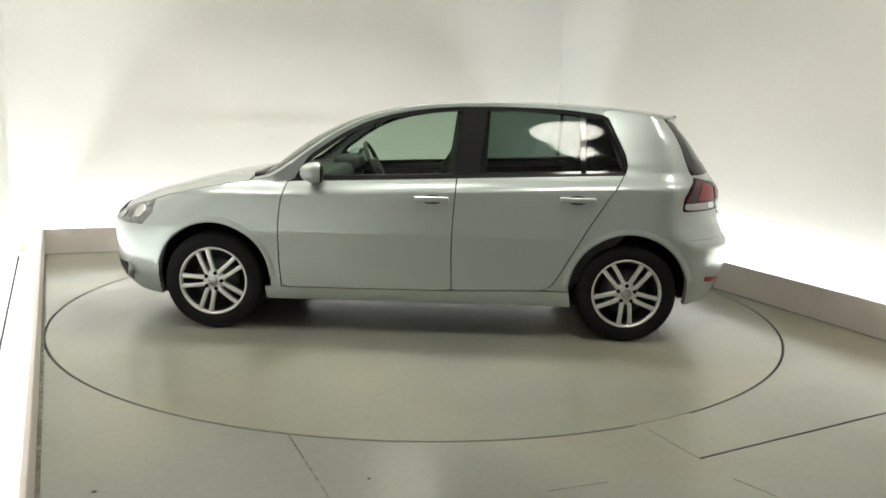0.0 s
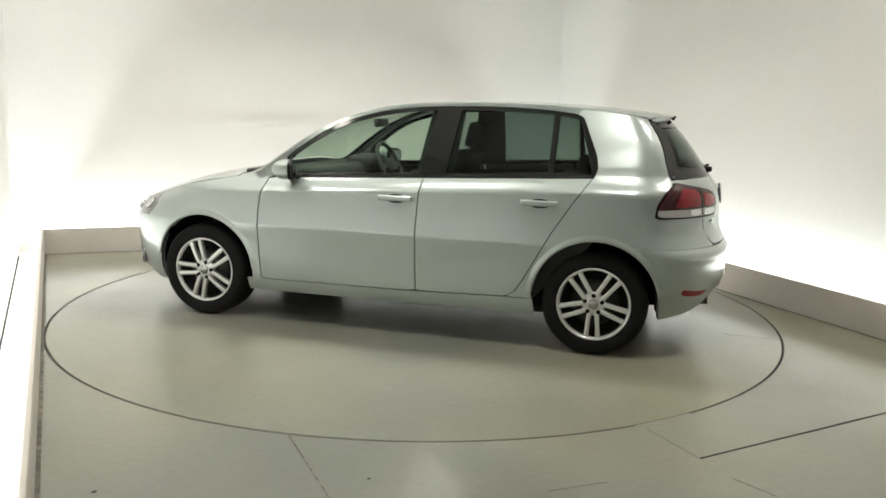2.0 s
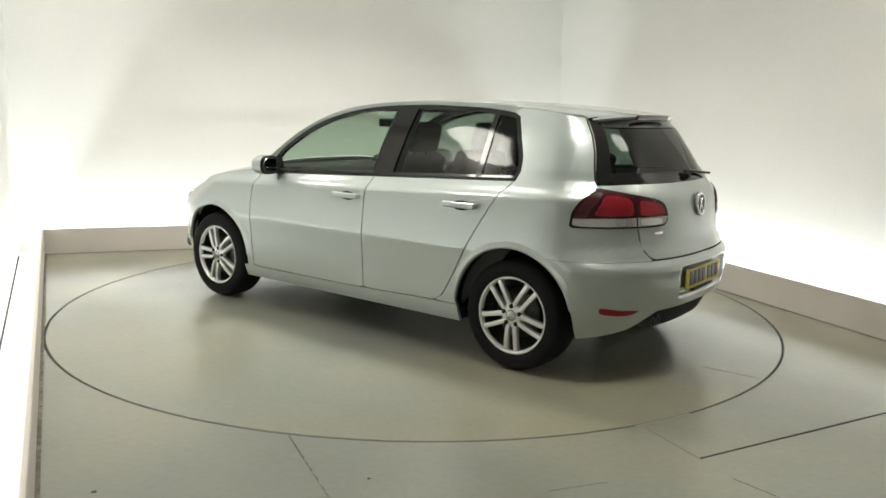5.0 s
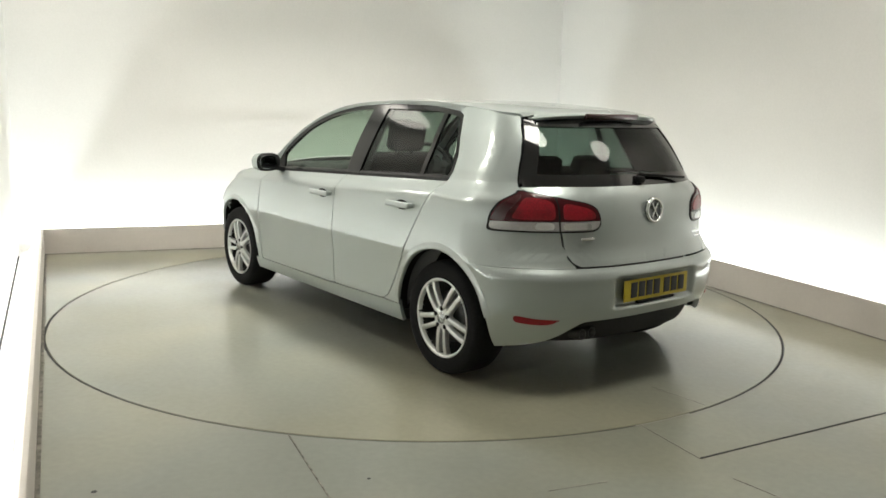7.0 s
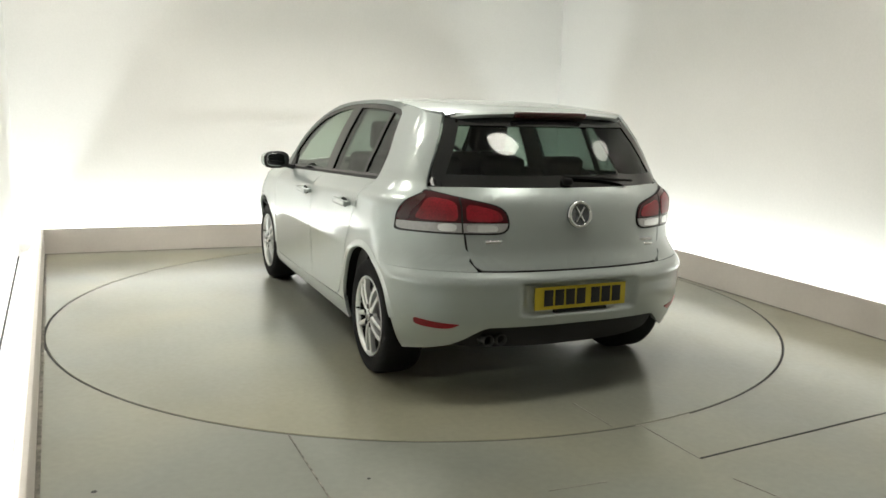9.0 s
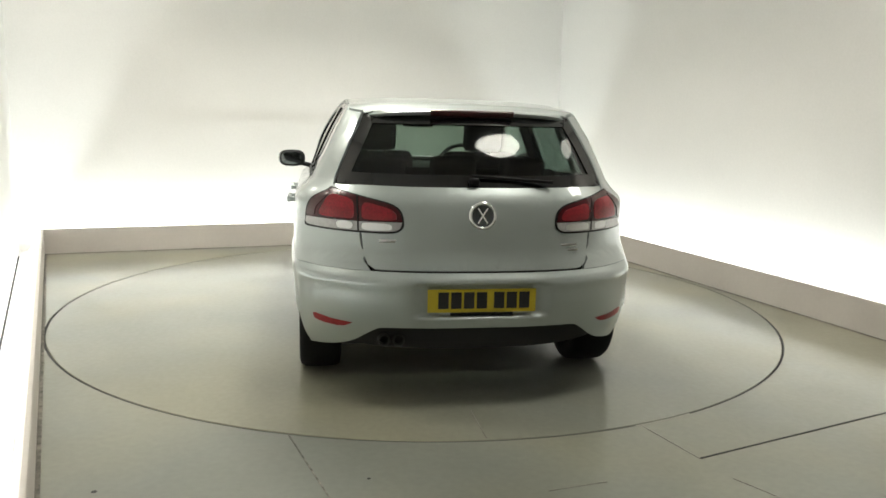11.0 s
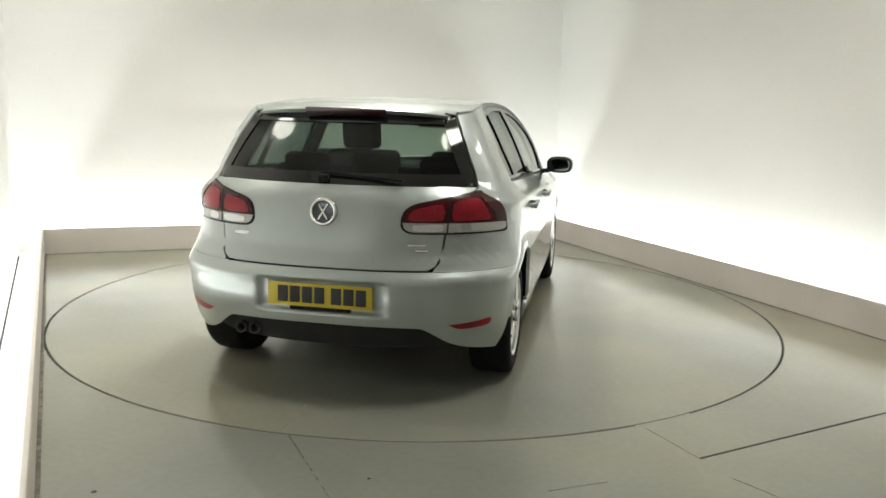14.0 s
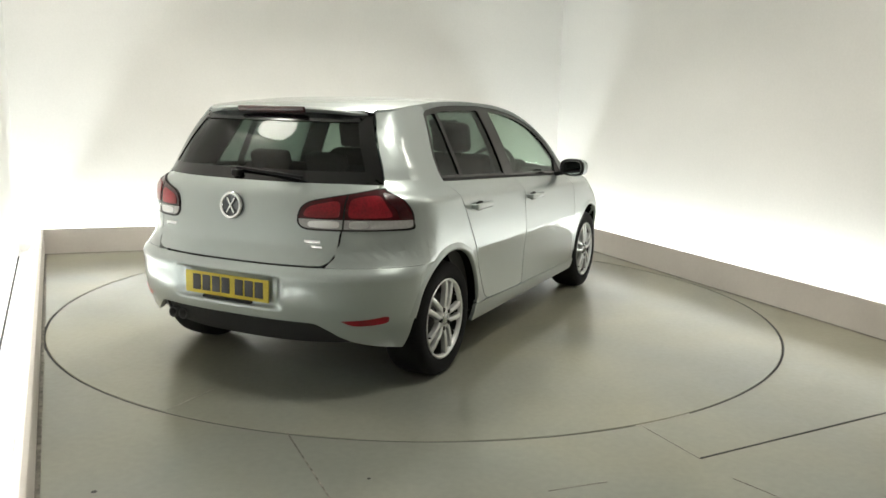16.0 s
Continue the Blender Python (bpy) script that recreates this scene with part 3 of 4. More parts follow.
    # rolled lips round the wheel arches
    for cx, a0, a1 in ((FW, 12, 174), (RW, 6, 168)):
        bm, last = bmesh.new(), None
        for k in range(49):
            a = radians(a0 + (a1 - a0) * k / 48)
            row = []
            for r, off in ((0.362, -0.012), (0.364, 0.003), (0.369, 0.0075), (0.378, 0.0075), (0.388, 0.004), (0.402, 0.0002)):
                x, z = cx + r * math.cos(a), 0.318 + r * math.sin(a)
                row.append(bm.verts.new((x, side * (side_y(x, z) + off), z)))
            if last:
                for p in range(5):
                    bm.faces.new((last[p], last[p + 1], row[p + 1], row[p]) if side < 0 else (last[p], row[p], row[p + 1], last[p + 1]))
            last = row
        bmesh.ops.recalc_face_normals(bm, faces=bm.faces)
        if sum((f.normal * f.calc_area() for f in bm.faces), Vector()).y * side < 0:
            bmesh.ops.reverse_faces(bm, faces=bm.faces[:])
        part("arch_lip", bm, PAINT, car)
    # inner pillar trims
    for name, pts in (("b_pillar_trim", [(-0.16, belt(-0.16)), (-0.21, 1.395), (-0.42, 1.40), (-0.40, belt(-0.4))]), ("c_pillar_trim", [(-1.235, 1.05), (-1.13, 1.36), (-1.42, 1.36), (-1.66, 1.06)])):
        part(name, side_patch(dense(pts), side, off=-0.035, flange=0.01, cuts=((), ())), TRIM, car)
    # door cards and cabin side
    card = dense([(0.90, 0.28), (0.90, 0.90), (-1.5, 1.0), (-1.5, 0.72), (-1.66, 0.7), (-1.66, 0.69), (-0.88, 0.69), (-0.88, 0.25)])
    part("door_card", side_patch(card, side, off=-0.06, flange=0.01, cuts=((), ())), TRIM, car)

# roof, windscreen, bonnet
def span(x, inset=0.004):
    return side_y(x, EDGE(x)) - inset


def strip_outline(x0, x1, inset=0.004, n=30):
    xs = [x0 + (x1 - x0) * i / n for i in range(n + 1)]
    return [(x, span(x, inset)) for x in xs] + [(x, -span(x, inset)) for x in reversed(xs)]


part("roof", top_patch(dense(strip_outline(-1.49, 0.20)), step=(0.05, 0.05)), PAINT, car)
part("windscreen", top_patch(dense(strip_outline(0.21, 0.985, 0.062)), off=-0.003, step=(0.05, 0.06), flange=0.006), GLASS, car, "windscreen")
band = strip_outline(0.205, 0.99, 0.058)
part("windscreen_border", ring(band, shrink(band, 0.035), lambda x, y: (x, y, top_z(x, y) - 0.001), (0, 0, 1), 0.01), BLACK, car, "black windscreen border")
for side in (1, -1):
    xs = [0.19 + 0.86 * i / 30 for i in range(31)]
    pillar = [(x, side * span(x, 0.001)) for x in xs] + [(x, side * span(x, 0.056)) for x in reversed(xs)]
    part("a_pillar", top_patch(dense(pillar), step=(0.05, 0.012), flange=0.015), PAINT, car)
part("cowl", top_patch(dense(strip_outline(0.992, 1.066, 0.062, 6)), off=-0.010, step=(0.03, 0.06)), PLASTIC, car, "black scuttle panel")
part("bonnet", top_patch(dense(strip_outline(1.07, 2.055, 0.005)), step=(0.04, 0.05)), PAINT, car)
# tailgate
def gate_outline(z0, z1, inset, n=26, bottom=None):
    zs = [z0 + (z1 - z0) * i / n for i in range(n + 1)]
    return [(rear_edge(z) - inset, z) for z in zs] + [(-(rear_edge(z) - inset), z) for z in reversed(zs)]


lower = [(0.44, 0.6615), (0.50, 0.6625), (0.532, 0.682)] + [(rear_edge(z) - 0.003, z) for z in (0.72, 0.76, 0.80, 0.84, 0.88, 0.92, 0.96, 1.0, 1.035)]
lower = lower + [(0.5, 1.043), (0.25, 1.046)]
gate = lower + [(-y, z) for y, z in reversed(lower)]
tailgate = part("tailgate", rear_patch(dense(gate), step=(0.05, 0.03)), PAINT, car)
hatch = gate_outline(1.042, 1.385, 0.004)
part("rear_window_border", ring(dense(hatch), shrink(dense(hatch), 0.055), lambda y, z: (rear_x(y, z) - 0.001, y, z), (-1, 0, 0.4), 0.012), GLOSS, tailgate, "black rear window border")
part("rear_window", rear_patch(dense(shrink(hatch, 0.012)), off=-0.004, flange=0.004, step=(0.05, 0.04)), TINT, tailgate, "tinted rear window")
# spoiler over the rear window
bm = bmesh.new()
rows = []
for i in range(25):
    k = -1 + i / 12
    y = 0.530 * k
    drop = 0.020 * abs(k) ** 2.5 + 0.010 * abs(k) ** 8
    tip = -1.660 + 0.060 * abs(k) ** 2.2 + 0.085 * abs(k) ** 8
    base = -1.48
    rows.append([bm.verts.new(c) for c in ((base, y, top_z(base, y) + 0.001), (-1.58 + 0.05 * abs(k) ** 8, y, 1.409 - drop), (tip + 0.014, y, 1.401 - drop), (tip, y, 1.393 - drop), (tip + 0.012, y, 1.379 - drop), (min(tip + 0.08, -1.49), y, 1.367 - drop), (base, y, 1.362 - drop))])
for p, q in zip(rows, rows[1:]):
    for k in range(7):
        bm.faces.new((p[k], p[(k + 1) % 7], q[(k + 1) % 7], q[k]))
bm.faces.new(rows[0]), bm.faces.new(rows[-1])
bmesh.ops.recalc_face_normals(bm, faces=bm.faces)
sharpen(bm, 40)
spoiler = part("roof_spoiler", bm, PAINT, tailgate, "silver roof spoiler")
light = rbox(0.016, 0.42, 0.030, 0.005, pose(-1.657, 0, 1.386, 0, -26))
part("high_brake_light", light, SMOKE, tailgate, "dark red high brake light")
# wiper
arm = rbox(0.016, 0.40, 0.014, 0.004, pose(rear_x(0.15, 1.085) - 0.018, -0.16, 1.083, 4))
part("rear_wiper", arm, BLACK, tailgate, "black rear wiper")
part("wiper_hub", rbox(0.04, 0.05, 0.035, 0.012, pose(rear_x(0, 1.075) - 0.016, 0.03, 1.07), 3), BLACK, tailgate)
# round badge and lettering bars
badge = lathe([(0.001, 0.0), (0.05, 0.0), (0.055, 0.004), (0.062, 0.004), (0.066, 0.0), (0.066, -0.012)], "y", 40)
tilt = pose(REAR(0.918) - 0.012, 0, 0.918, 0, 0, 90) @ pose(0, 0, 0, 6)
bmesh.ops.transform(badge, matrix=tilt, verts=badge.verts)
disc = part("badge", badge, mat("badge_blue_grey", (0.10, 0.11, 0.12), 0.2, 0.6, 0.8), tailgate, "round dark badge")
rim = lathe([(0.052, 0.0), (0.053, 0.008), (0.063, 0.008), (0.067, 0.0)], "y", 40)
bmesh.ops.transform(rim, matrix=tilt, verts=rim.verts)
part("badge_ring", rim, CHROME, disc, "chrome badge ring")
for lean in (-32, 32):
    part("badge_bar", rbox(0.0085, 0.010, 0.086, 0.002, tilt @ pose(0, 0.002, 0, 0, lean, 0)), CHROME, disc, "plain chrome badge bar")
for y, z, w, h in ((0.43, 0.792, 0.10, 0.016), (-0.43, 0.772, 0.11, 0.014), (-0.455, 0.747, 0.075, 0.012)):
    part("lettering_bar", rbox(0.006, w, h, 0.002, pose(rear_x(y, z) - 0.001, y, z, 0, 0, -9 if y > 0 else 9)), CHROME, tailgate, "small chrome lettering bar")

# rear lights
for side in (1, -1):
    red = [(0.372, 0.882), (0.383, 0.925), (0.42, 0.955), (0.50, 0.975), (0.60, 0.995), (0.69, 1.014)] + [(side_y(x, z), z) for x, z in ((-1.690, 1.002), (-1.655, 0.965), (-1.630, 0.92), (-1.618, 0.875))]
    lens = rounded([(y * side, z) for y, z in red], 4, sharp=(0, len(red) - 1))
    unit = part("tail_light", rear_patch(lens, off=0.008, step=(0.03, 0.025), flange=0.016), RED, car, "red tail light lens")
    low = [(0.372, 0.880), (0.383, 0.850), (0.42, 0.836), (0.60, 0.832), (0.77, 0.832), (side_y(-1.622, 0.838), 0.838), (side_y(-1.618, 0.873), 0.873)]
    part("clear_lens", rear_patch(rounded([(y * side, z) for y, z in low], 4, sharp=(0, 6)), off=0.008, step=(0.03, 0.025), flange=0.016), CLEAR, unit, "clear lower lens")
    shade = [(0.70, 0.994), (side_y(-1.688, 0.990), 0.990), (side_y(-1.657, 0.957), 0.957), (side_y(-1.634, 0.915), 0.915), (side_y(-1.622, 0.882), 0.882), (side_y(-1.672, 0.882), 0.882), (side_y(-1.690, 0.93), 0.93)]
    part("outer_lens", rear_patch(rounded([(y * side, z) for y, z in shade], 4), off=0.0105, step=(0.03, 0.025), flange=0.008), SMOKE, unit, "dark red outer lens")
    for lobe in ([(0.40, 0.893), (0.402, 0.918), (0.425, 0.938), (0.48, 0.953), (0.535, 0.962), (0.552, 0.945), (0.552, 0.90), (0.54, 0.889), (0.45, 0.887)],
                 [(0.592, 0.893), (0.590, 0.945), (0.602, 0.972), (0.65, 0.984), (0.69, 0.985), (0.715, 0.965), (0.738, 0.925), (0.745, 0.893), (0.70, 0.887), (0.63, 0.887)]):
        part("light_lobe", rear_patch(rounded([(y * side, z) for y, z in lobe], 4), off=0.0105, step=(0.03, 0.02), flange=0.004), LOBE, unit, "bright red lamp lobe")
    for lobe in ([(0.425, 0.843), (0.425, 0.868), (0.545, 0.870), (0.545, 0.840)], [(0.60, 0.840), (0.60, 0.870), (0.66, 0.870), (0.66, 0.840)]):
        part("lamp_reflector", rear_patch(rounded([(y * side, z) for y, z in lobe], 4), off=0.0105, step=(0.03, 0.02), flange=0.004), CHROME, unit, "bright lamp reflector")
    rim = [(0.364, 0.88), (0.376, 0.93), (0.416, 0.962), (0.50, 0.982), (0.60, 1.002), (0.69, 1.022), (side_y(-1.680, 1.008), 1.008), (side_y(-1.645, 0.968), 0.968), (side_y(-1.619, 0.92), 0.92), (side_y(-1.606, 0.86), 0.86), (side_y(-1.612, 0.826), 0.826), (0.77, 0.823), (0.60, 0.823), (0.415, 0.827), (0.374, 0.846)]
    part("light_surround", rear_patch(rounded([(y * side, z) for y, z in rim], 3), off=0.004, step=(0.04, 0.03), flange=0.012), BLACK, unit, "black light surround")
    for y0, y1 in ((0.565, 0.572),):
        part("light_joint", rear_patch(dense([(y0 * side, 0.828), (y1 * side, 0.828), (y1 * side + 0.006 * side, 0.992), (y0 * side + 0.006 * side, 0.992)]), off=0.0095, step=(0.02, 0.03), flange=0.01), BLACK, unit)

# bumpers, wrapped round the ends
def arch_end(z, rear, gap=0.0):
    k = ARCH * ARCH - max(0.0, z - 0.318) ** 2
    r = math.sqrt(max(k, 0.0)) + gap
    return RW - r if rear else FW + r


def bumper(rear, z_lo, z_hi, off, x_end, rows=16, cols=40, low_fn=None, y_max=None):
    bm = bmesh.new()
    grid = []
    for i in range(rows + 1):
        line = []
        for j in range(-cols, cols + 1):
            edge = abs(j) / cols
            lo = low_fn(edge) if low_fn else z_lo
            z = lo + (z_hi - lo) * i / rows
            w = WIDTH(z, -1.25 if rear else 0.95) * (0.985 if rear else 0.955)
            end, length, d = (REAR(z), REAR_L(z), 1) if rear else (FRONT(z), FRONT_L, -1)
            reach = abs(x_end(z) - end) / length
            most = math.acos(max(0.0, 1 - reach) ** (PM / 2))
            c = 1 - 0.15 * min(max((reach - 1) / 0.3, 0.0), 1.0)
            q = min(edge / c, 1.0) * most
            x = end + d * length * (1 - math.cos(q) ** (2 / PM))
            s = 1 if j >= 0 else -1
            y = s * w * math.sin(q) ** (2 / PN)
            if c < 0.999 and edge > c:
                x += (x_end(z) - x) * (edge - c) / (1 - c)
                y = s * side_y(x, z)
            line.append(bm.verts.new((x - d * off + (sunk(y, z) if rear and off >= 0 else 0.0), y * (1 + 2.2 * min(off, 0.0)), z)))
        grid.append(line)
    for p, q in zip(grid, grid[1:]):
        for k in range(len(p) - 1):
            bm.faces.new((p[k], p[k + 1], q[k + 1], q[k]))
    bmesh.ops.recalc_face_normals(bm, faces=bm.faces)
    total = sum((f.normal * f.calc_area() for f in bm.faces), Vector())
    if total.x * (-1 if rear else 1) < 0:
        bmesh.ops.reverse_faces(bm, faces=bm.faces[:])
    rim = [e for e in bm.edges if e.is_boundary]
    bm.normal_update()
    normals = {tuple(round(c, 6) for c in v.co): v.normal.copy() for e in rim for v in e.verts}
    for v in (g for g in bmesh.ops.extrude_edge_only(bm, edges=rim)["geom"] if isinstance(g, bmesh.types.BMVert)):
        v.co -= 0.03 * normals[tuple(round(c, 6) for c in v.co)]
    for e in rim:
        e.smooth = False
    return bm


skirt = curve_of((0.0, 0.392), (0.33, 0.386), (0.42, 0.352), (0.50, 0.315), (0.60, 0.285), (0.75, 0.262), (1.0, 0.24))
rear_bumper = part("rear_bumper", bumper(True, 0.3, 0.6535, 0.0, lambda z: arch_end(z, True), rows=34, cols=72, low_fn=skirt), PAINT, car)
part("rear_valance", bumper(True, 0.262, 0.392, -0.045, lambda z: arch_end(z, True, 0.03), rows=6), PLASTIC, car, "black plastic lower rear valance")
for side in (1, -1):
    pts = [(0.60, 0.402), (0.70, 0.409), (0.772, 0.422), (0.782, 0.416), (0.77, 0.390), (0.70, 0.378), (0.64, 0.380)]
    part("rear_reflector", rear_patch(rounded([(y * side, z) for y, z in pts], 3, sharp=(0,)), off=0.003, step=(0.03, 0.02), flange=0.012), LOBE, rear_bumper, "red rear reflector")
plate = rbox(0.006, 0.52, 0.111, 0.002, pose(REAR(0.52) + 0.030 - 0.008, 0, 0.524, 0, 1))
number_plate = part("number_plate", plate, YELLOW, rear_bumper, "yellow number plate with dark bars")
x = -0.21
for w in (0.05, 0.05, 0.05, 0.05, -0.03, 0.05, 0.05, 0.05):
    if w > 0:
        bar = rbox(0.004, w, 0.079, 0.001, pose(REAR(0.52) + 0.030 - 0.0115, -(x + w / 2), 0.526, 0, 1))
        part("plate_bar", bar, INK, number_plate)
    x += abs(w) + 0.011 if w > 0 else 0.022
part("plate_strip", rbox(0.02, 0.30, 0.014, 0.003, pose(REAR(0.45) + 0.020, 0, 0.459)), BLACK, rear_bumper, "black strip under the plate")
for y in (0.38, 0.45):
    pipe = lathe([(0.022, -0.09), (0.022, 0.09), (0.029, 0.09), (0.029, -0.09)], "y", 24)
    bmesh.ops.transform(pipe, matrix=pose(-1.84, y, 0.305, 0, 0, 90) @ pose(0, 0, 0, 4), verts=pipe.verts)
    part("exhaust_tailpipe", pipe, mat("dark_steel", (0.05, 0.05, 0.05), 0.4, 0.8), car, "twin steel tailpipe")

# front end
nose = part("front_bumper", bumper(False, 0.19, 0.643, 0.0, lambda z: arch_end(z, False)), PAINT, car)
def front_patch(outline, off=0.0, **kw):
    return patch(outline, lambda y, z: (front_x(y, z) + off, y, z), (1, 0, 0), **kw)


part("lower_grille", front_patch(dense([(-0.64, 0.26), (0.64, 0.26), (0.69, 0.37), (-0.69, 0.37)]), off=0.004), BLACK, nose, "black lower grille")
part("upper_grille", front_patch(dense([(-0.50, 0.63), (0.50, 0.63), (0.48, 0.725), (-0.48, 0.725)]), off=0.0), BLACK, car, "black upper grille")
for side in (1, -1):
    lamp = rounded([(side * y, z) for y, z in ((0.52, 0.66), (0.62, 0.645), (0.72, 0.640), (0.785, 0.655), (0.79, 0.70), (0.768, 0.76), (0.737, 0.814), (0.66, 0.780), (0.58, 0.738))], 4)
    unit = part("headlight", front_patch(lamp, off=0.004, step=(0.03, 0.03)), LENS, car, "clear headlight with a dark housing")
    part("headlight_surround", front_patch(shrink(lamp, -0.006), off=-0.001, step=(0.04, 0.04)), BLACK, unit)
    for y, z, r in ((0.60, 0.690, 0.030), (0.71, 0.720, 0.044)):
        n = Vector((1, side * (front_x(y - 0.01, z) - front_x(y + 0.01, z)) / 0.02, (front_x(y, z - 0.01) - front_x(y, z + 0.01)) / 0.02)).normalized()
        bowl = lathe([(0.001, 0.004), (r * 0.45, 0.005), (r * 0.85, 0.003), (r, 0.008), (r * 1.05, 0.0)], "z", 28)
        bmesh.ops.transform(bowl, matrix=Matrix.Translation(Vector((front_x(y, z), side * y, z)) + n * 0.003) @ n.to_track_quat("Z", "Y").to_matrix().to_4x4(), verts=bowl.verts)
        part("lamp_bowl", bowl, CHROME, unit, "bright lamp reflector")
    fog = lathe([(0.001, 0.0), (0.05, 0.0), (0.055, -0.02)], "y", 24)
    bmesh.ops.transform(fog, matrix=pose(front_x(0.66, 0.36) + 0.006, side * 0.66, 0.33, 0, 0, -90 + side * 30), verts=fog.verts)
    part("fog_light", fog, LENS, nose)

# underside and cabin shell
bm = bmesh.new()
rbox(3.3, 1.3, 0.06, 0.02, pose(0.1, 0, 0.21), bm=bm)
rbox(1.85, 1.66, 0.05, 0.02, pose(0.0, 0, 0.235), bm=bm)
part("floor_pan", bm, PLASTIC, car, "dark underside")
part("parcel_shelf", rbox(0.44, 1.18, 0.03, 0.01, pose(-1.46, 0, 0.985)), TRIM, car)
part("boot_liner", rbox(0.05, 1.0, 0.62, 0.01, pose(-1.80, 0, 0.66)), TRIM, car)
part("headlining", top_patch(dense(strip_outline(-1.45, 0.16, 0.03)), off=-0.03, step=(0.1, 0.1), flange=0.005), HEADLINE, car, "pale grey headlining")
part("dashboard", rbox(0.42, 1.36, 0.26, 0.08, pose(0.76, 0, 0.86, 0, 6), 4), TRIM, car)
part("dash_top", rbox(0.34, 1.34, 0.04, 0.015, pose(0.90, 0, 0.965)), TRIM, car)
part("instrument_binnacle", rbox(0.2, 0.36, 0.12, 0.05, pose(0.62, -0.36, 0.99), 4), TRIM, car)
part("engine_bulkhead", rbox(0.05, 1.4, 0.6, 0.01, pose(0.98, 0, 0.6)), TRIM, car)
wheelb = bmesh.new()
N = 40
torus = [[wheelb.verts.new(((0.185 + 0.016 * math.cos(2 * math.pi * j / 8)) * math.cos(2 * math.pi * i / N), (0.185 + 0.016 * math.cos(2 * math.pi * j / 8)) * math.sin(2 * math.pi * i / N), 0.016 * math.sin(2 * math.pi * j / 8))) for j in range(8)] for i in range(N)]
for i in range(N):
    for j in range(8):
        wheelb.faces.new((torus[i][j], torus[(i + 1) % N][j], torus[(i + 1) % N][(j + 1) % 8], torus[i][(j + 1) % 8]))
rbox(0.12, 0.16, 0.05, 0.02, None, bm=wheelb)
rbox(0.04, 0.36, 0.02, 0.006, None, bm=wheelb)
bmesh.ops.transform(wheelb, matrix=pose(0.42, -0.36, 0.97, 0, -64, 0), verts=wheelb.verts)
part("steering_wheel", wheelb, TRIM, car)


def seat(x, y, width, name):
    base = part(name, rbox(0.52, width, 0.16, 0.05, pose(x + 0.18, y, 0.50, 0, -8), 4), FABRIC, car)
    back = rbox(0.13, width, 0.62, 0.055, pose(x - 0.14, y, 0.82, 0, -18), 4)
    for s in (-1, 1):
        rbox(0.17, 0.07, 0.46, 0.03, pose(x - 0.10, y + s * (width / 2 - 0.04), 0.78, 0, -18), 3, bm=back)
    part("backrest", back, FABRIC, base)
    rest = rbox(0.10, 0.26, 0.19, 0.045, pose(x - 0.275, y, 1.225, 0, -14), 4)
    for s in (-0.06, 0.06):
        rbox(0.014, 0.014, 0.12, 0.004, pose(x - 0.245, y + s, 1.11, 0, -16), bm=rest)
    part("headrest", rest, FABRIC, base)


seat(0.02, 0.36, 0.50, "front_seat")
seat(0.02, -0.36, 0.50, "front_seat")
bench = part("rear_bench", rbox(0.50, 1.26, 0.16, 0.05, pose(-0.66, 0, 0.52, 0, -8), 4), FABRIC, car)
part("backrest", rbox(0.14, 1.24, 0.56, 0.05, pose(-1.02, 0, 0.80, 0, -20), 4), FABRIC, bench)
for y in (0.40, 0.0, -0.40):
    part("headrest", rbox(0.09, 0.26, 0.14, 0.04, pose(-1.15, y, 1.075, 0, -16), 4), FABRIC, bench)
part("rear_view_mirror", rbox(0.03, 0.23, 0.06, 0.015, pose(0.36, 0, 1.30, 0, 0), 3), BLACK, car)


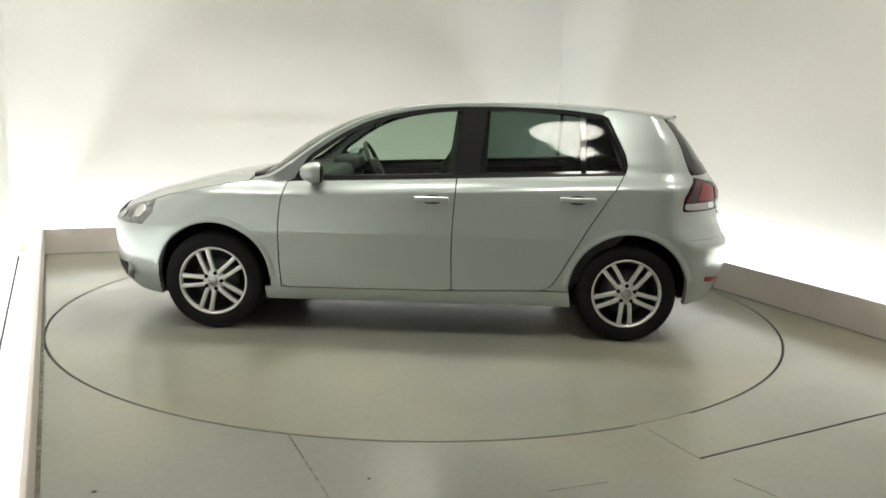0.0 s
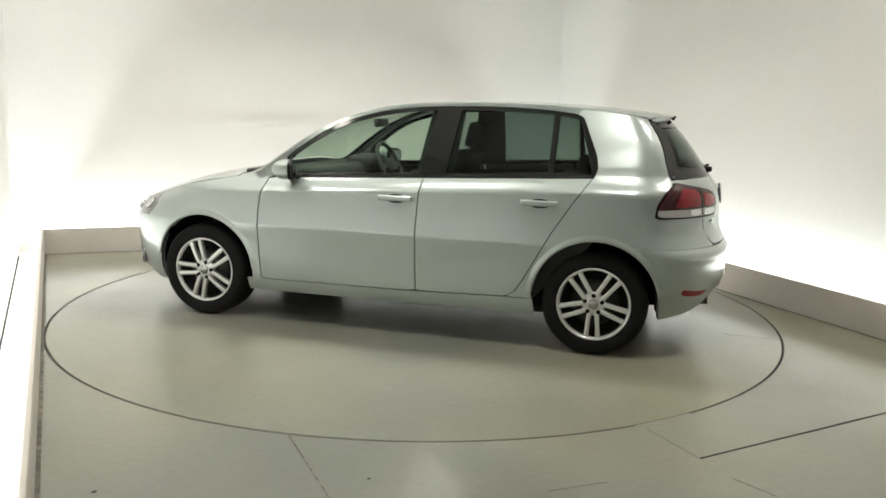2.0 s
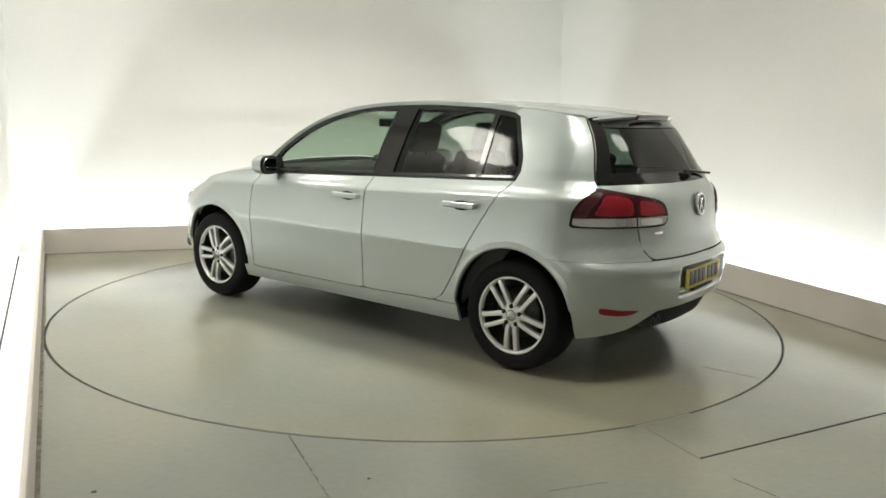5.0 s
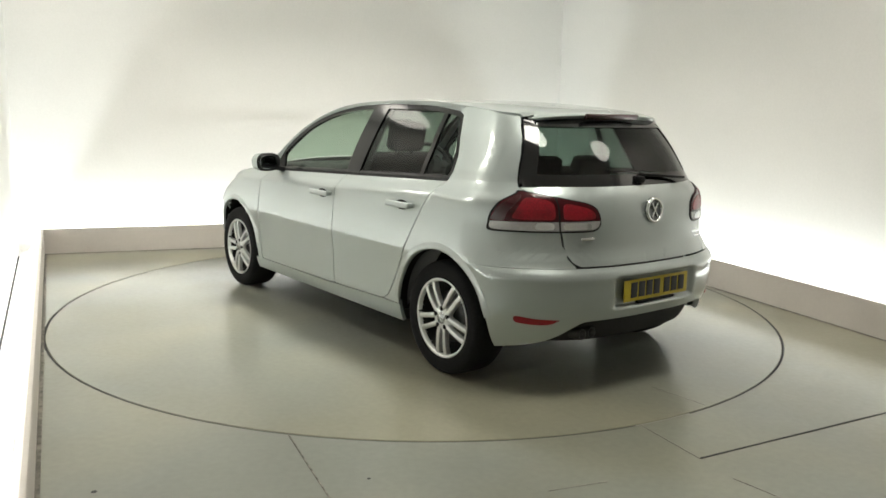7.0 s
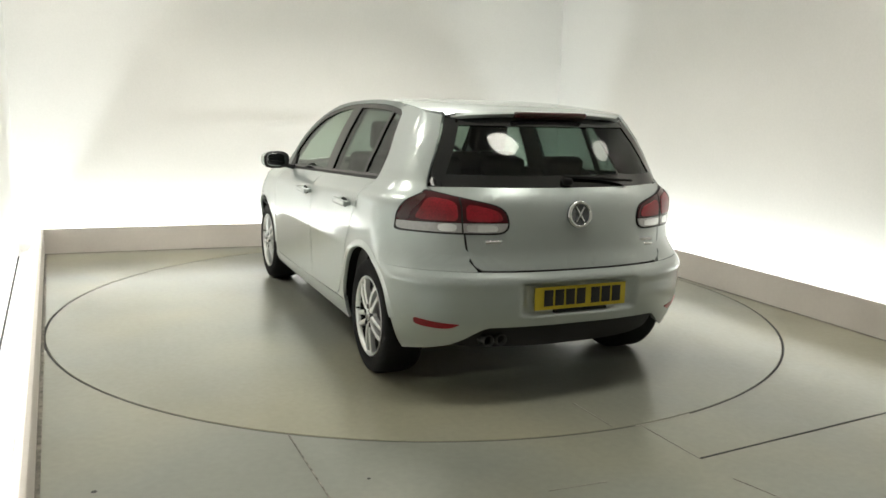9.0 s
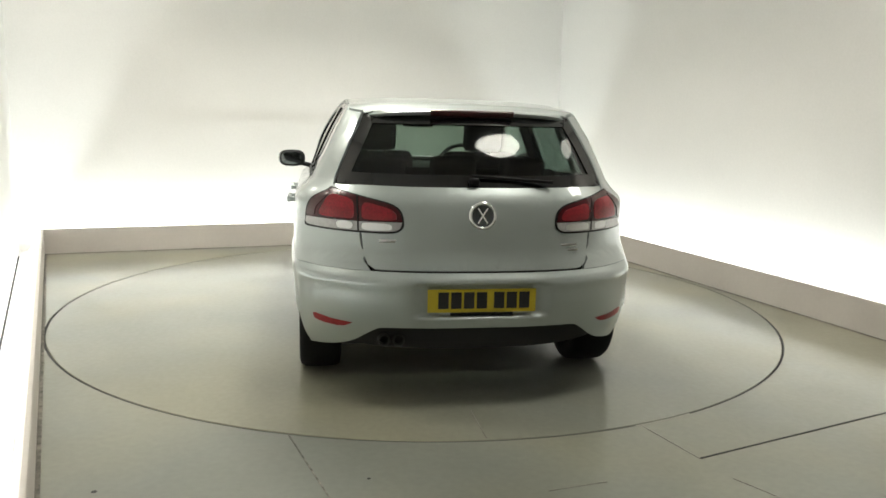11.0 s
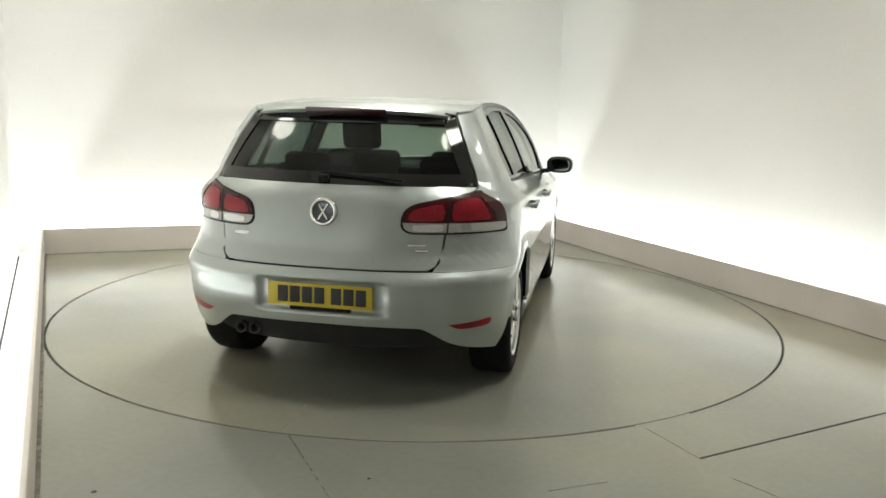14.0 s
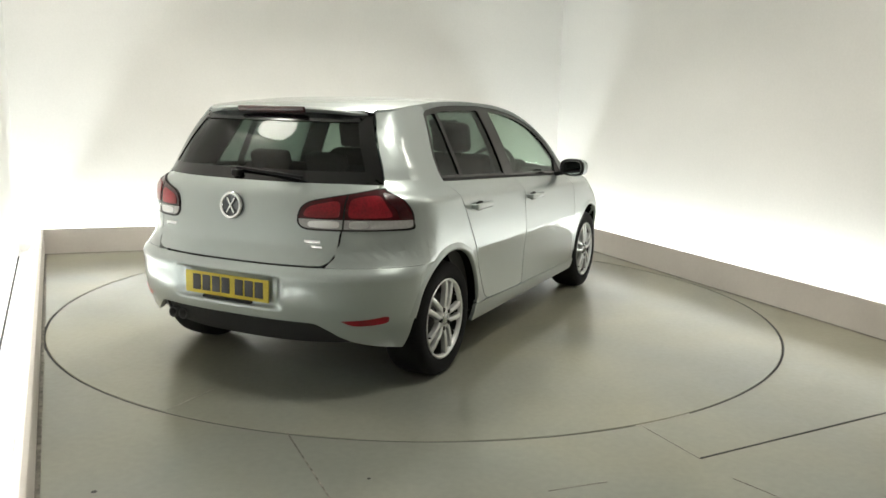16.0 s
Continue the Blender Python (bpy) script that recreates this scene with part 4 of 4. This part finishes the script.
# wheels: tyre, rim with five twin spokes, brake disc
def wheel(cx, side, turn, steer=0.0):
    hub = part("wheel", lathe([(0.20, -0.19), (0.205, -0.03), (0.2, -0.012), (0.213, -0.006), (0.216, 0.0), (0.211, 0.003), (0.202, -0.004), (0.196, -0.02), (0.19, -0.19)], "y", 56), ALLOY, car, "silver alloy wheel")
    hub.matrix_basis = pose(cx, side * (0.858 if cx > 0 else 0.847), 0.309, 0, 0, 0 if side > 0 else 180) @ pose(0, 0, 0, 0, turn, 0)
    part("tyre", lathe([(0.208, -0.195), (0.212, -0.205), (0.26, -0.212), (0.295, -0.205), (0.306, -0.185), (0.309, -0.15), (0.309, -0.05), (0.305, -0.022), (0.293, -0.002), (0.27, 0.006), (0.24, 0.006), (0.222, 0.001), (0.213, -0.006), (0.205, -0.02)], "y", 64), RUBBER, hub, "black road tyre")
    for i in range(5):
        a = i * 72
        for s in (-1, 1):
            bm = bmesh.new()
            sec = []
            for r, w, d, lat in ((0.045, 0.013, 0.0, 0.020), (0.09, 0.0125, 0.004, 0.0255), (0.15, 0.0125, 0.002, 0.030), (0.204, 0.0145, -0.006, 0.034)):
                sec.append([bm.verts.new((s * lat + dx, yy, -r)) for dx, yy in ((-w, d - 0.03), (-w, d - 0.004), (-w * 0.6, d), (w * 0.6, d), (w, d - 0.004), (w, d - 0.03))])
            for p, q in zip(sec, sec[1:]):
                for k in range(6):
                    bm.faces.new((p[k], p[(k + 1) % 6], q[(k + 1) % 6], q[k]))
            bmesh.ops.transform(bm, matrix=pose(0, 0, 0, 0, a, 0), verts=bm.verts)
            bmesh.ops.recalc_face_normals(bm, faces=bm.faces)
            sharpen(bm, 50)
            part("spoke", bm, ALLOY, hub)
        bolt = lathe([(0.001, 0.003), (0.0125, 0.003), (0.0125, -0.01)], "y", 10)
        bmesh.ops.transform(bolt, matrix=pose(0, 0, 0, 0, a + 36, 0) @ pose(0, 0, -0.052), verts=bolt.verts)
        part("wheel_bolt", bolt, BLACK, hub)
    part("hub_plate", lathe([(0.001, -0.002), (0.055, -0.002), (0.068, -0.010), (0.07, -0.03)], "y", 40), ALLOY, hub)
    part("hub_cap", lathe([(0.001, 0.006), (0.026, 0.005), (0.031, 0.0), (0.031, -0.01)], "y", 28), mat("hub_cap_grey", (0.45, 0.46, 0.46), 0.25, 0.8), hub, "grey centre cap")
    part("brake_disc", lathe([(0.001, -0.075), (0.14, -0.075), (0.14, -0.10), (0.001, -0.10)], "y", 40), STEEL, hub, "steel brake disc")
    part("inner_barrel", lathe([(0.196, -0.02), (0.19, -0.12), (0.001, -0.13)], "y", 40), PLASTIC, hub)
    part("tyre_valve", rbox(0.008, 0.02, 0.008, 0.002, pose(0.19, -0.004, 0)), BLACK, hub)
    return hub


wheel(RW, 1, 0)
wheel(FW, 1, -16)
wheel(RW, -1, 20)
wheel(FW, -1, 40)


# ---- what moves: turntable and car, turning together ----
def motions():
    angle = [176.2 - 7.11 * t for t in range(17)]
    ox, oy = -0.046, -0.008
    rows, disc = [], []
    for t, a in enumerate(angle):
        c, s = math.cos(radians(a)), math.sin(radians(a))
        rows.append((float(t), pose(c * ox - s * oy, s * ox + c * oy, 0.0, 0, 0, a)))
        disc.append((float(t), pose(0, 0, 0, 0, 0, a)))
    walk(car, rows)
    walk(turntable, disc)


motions()
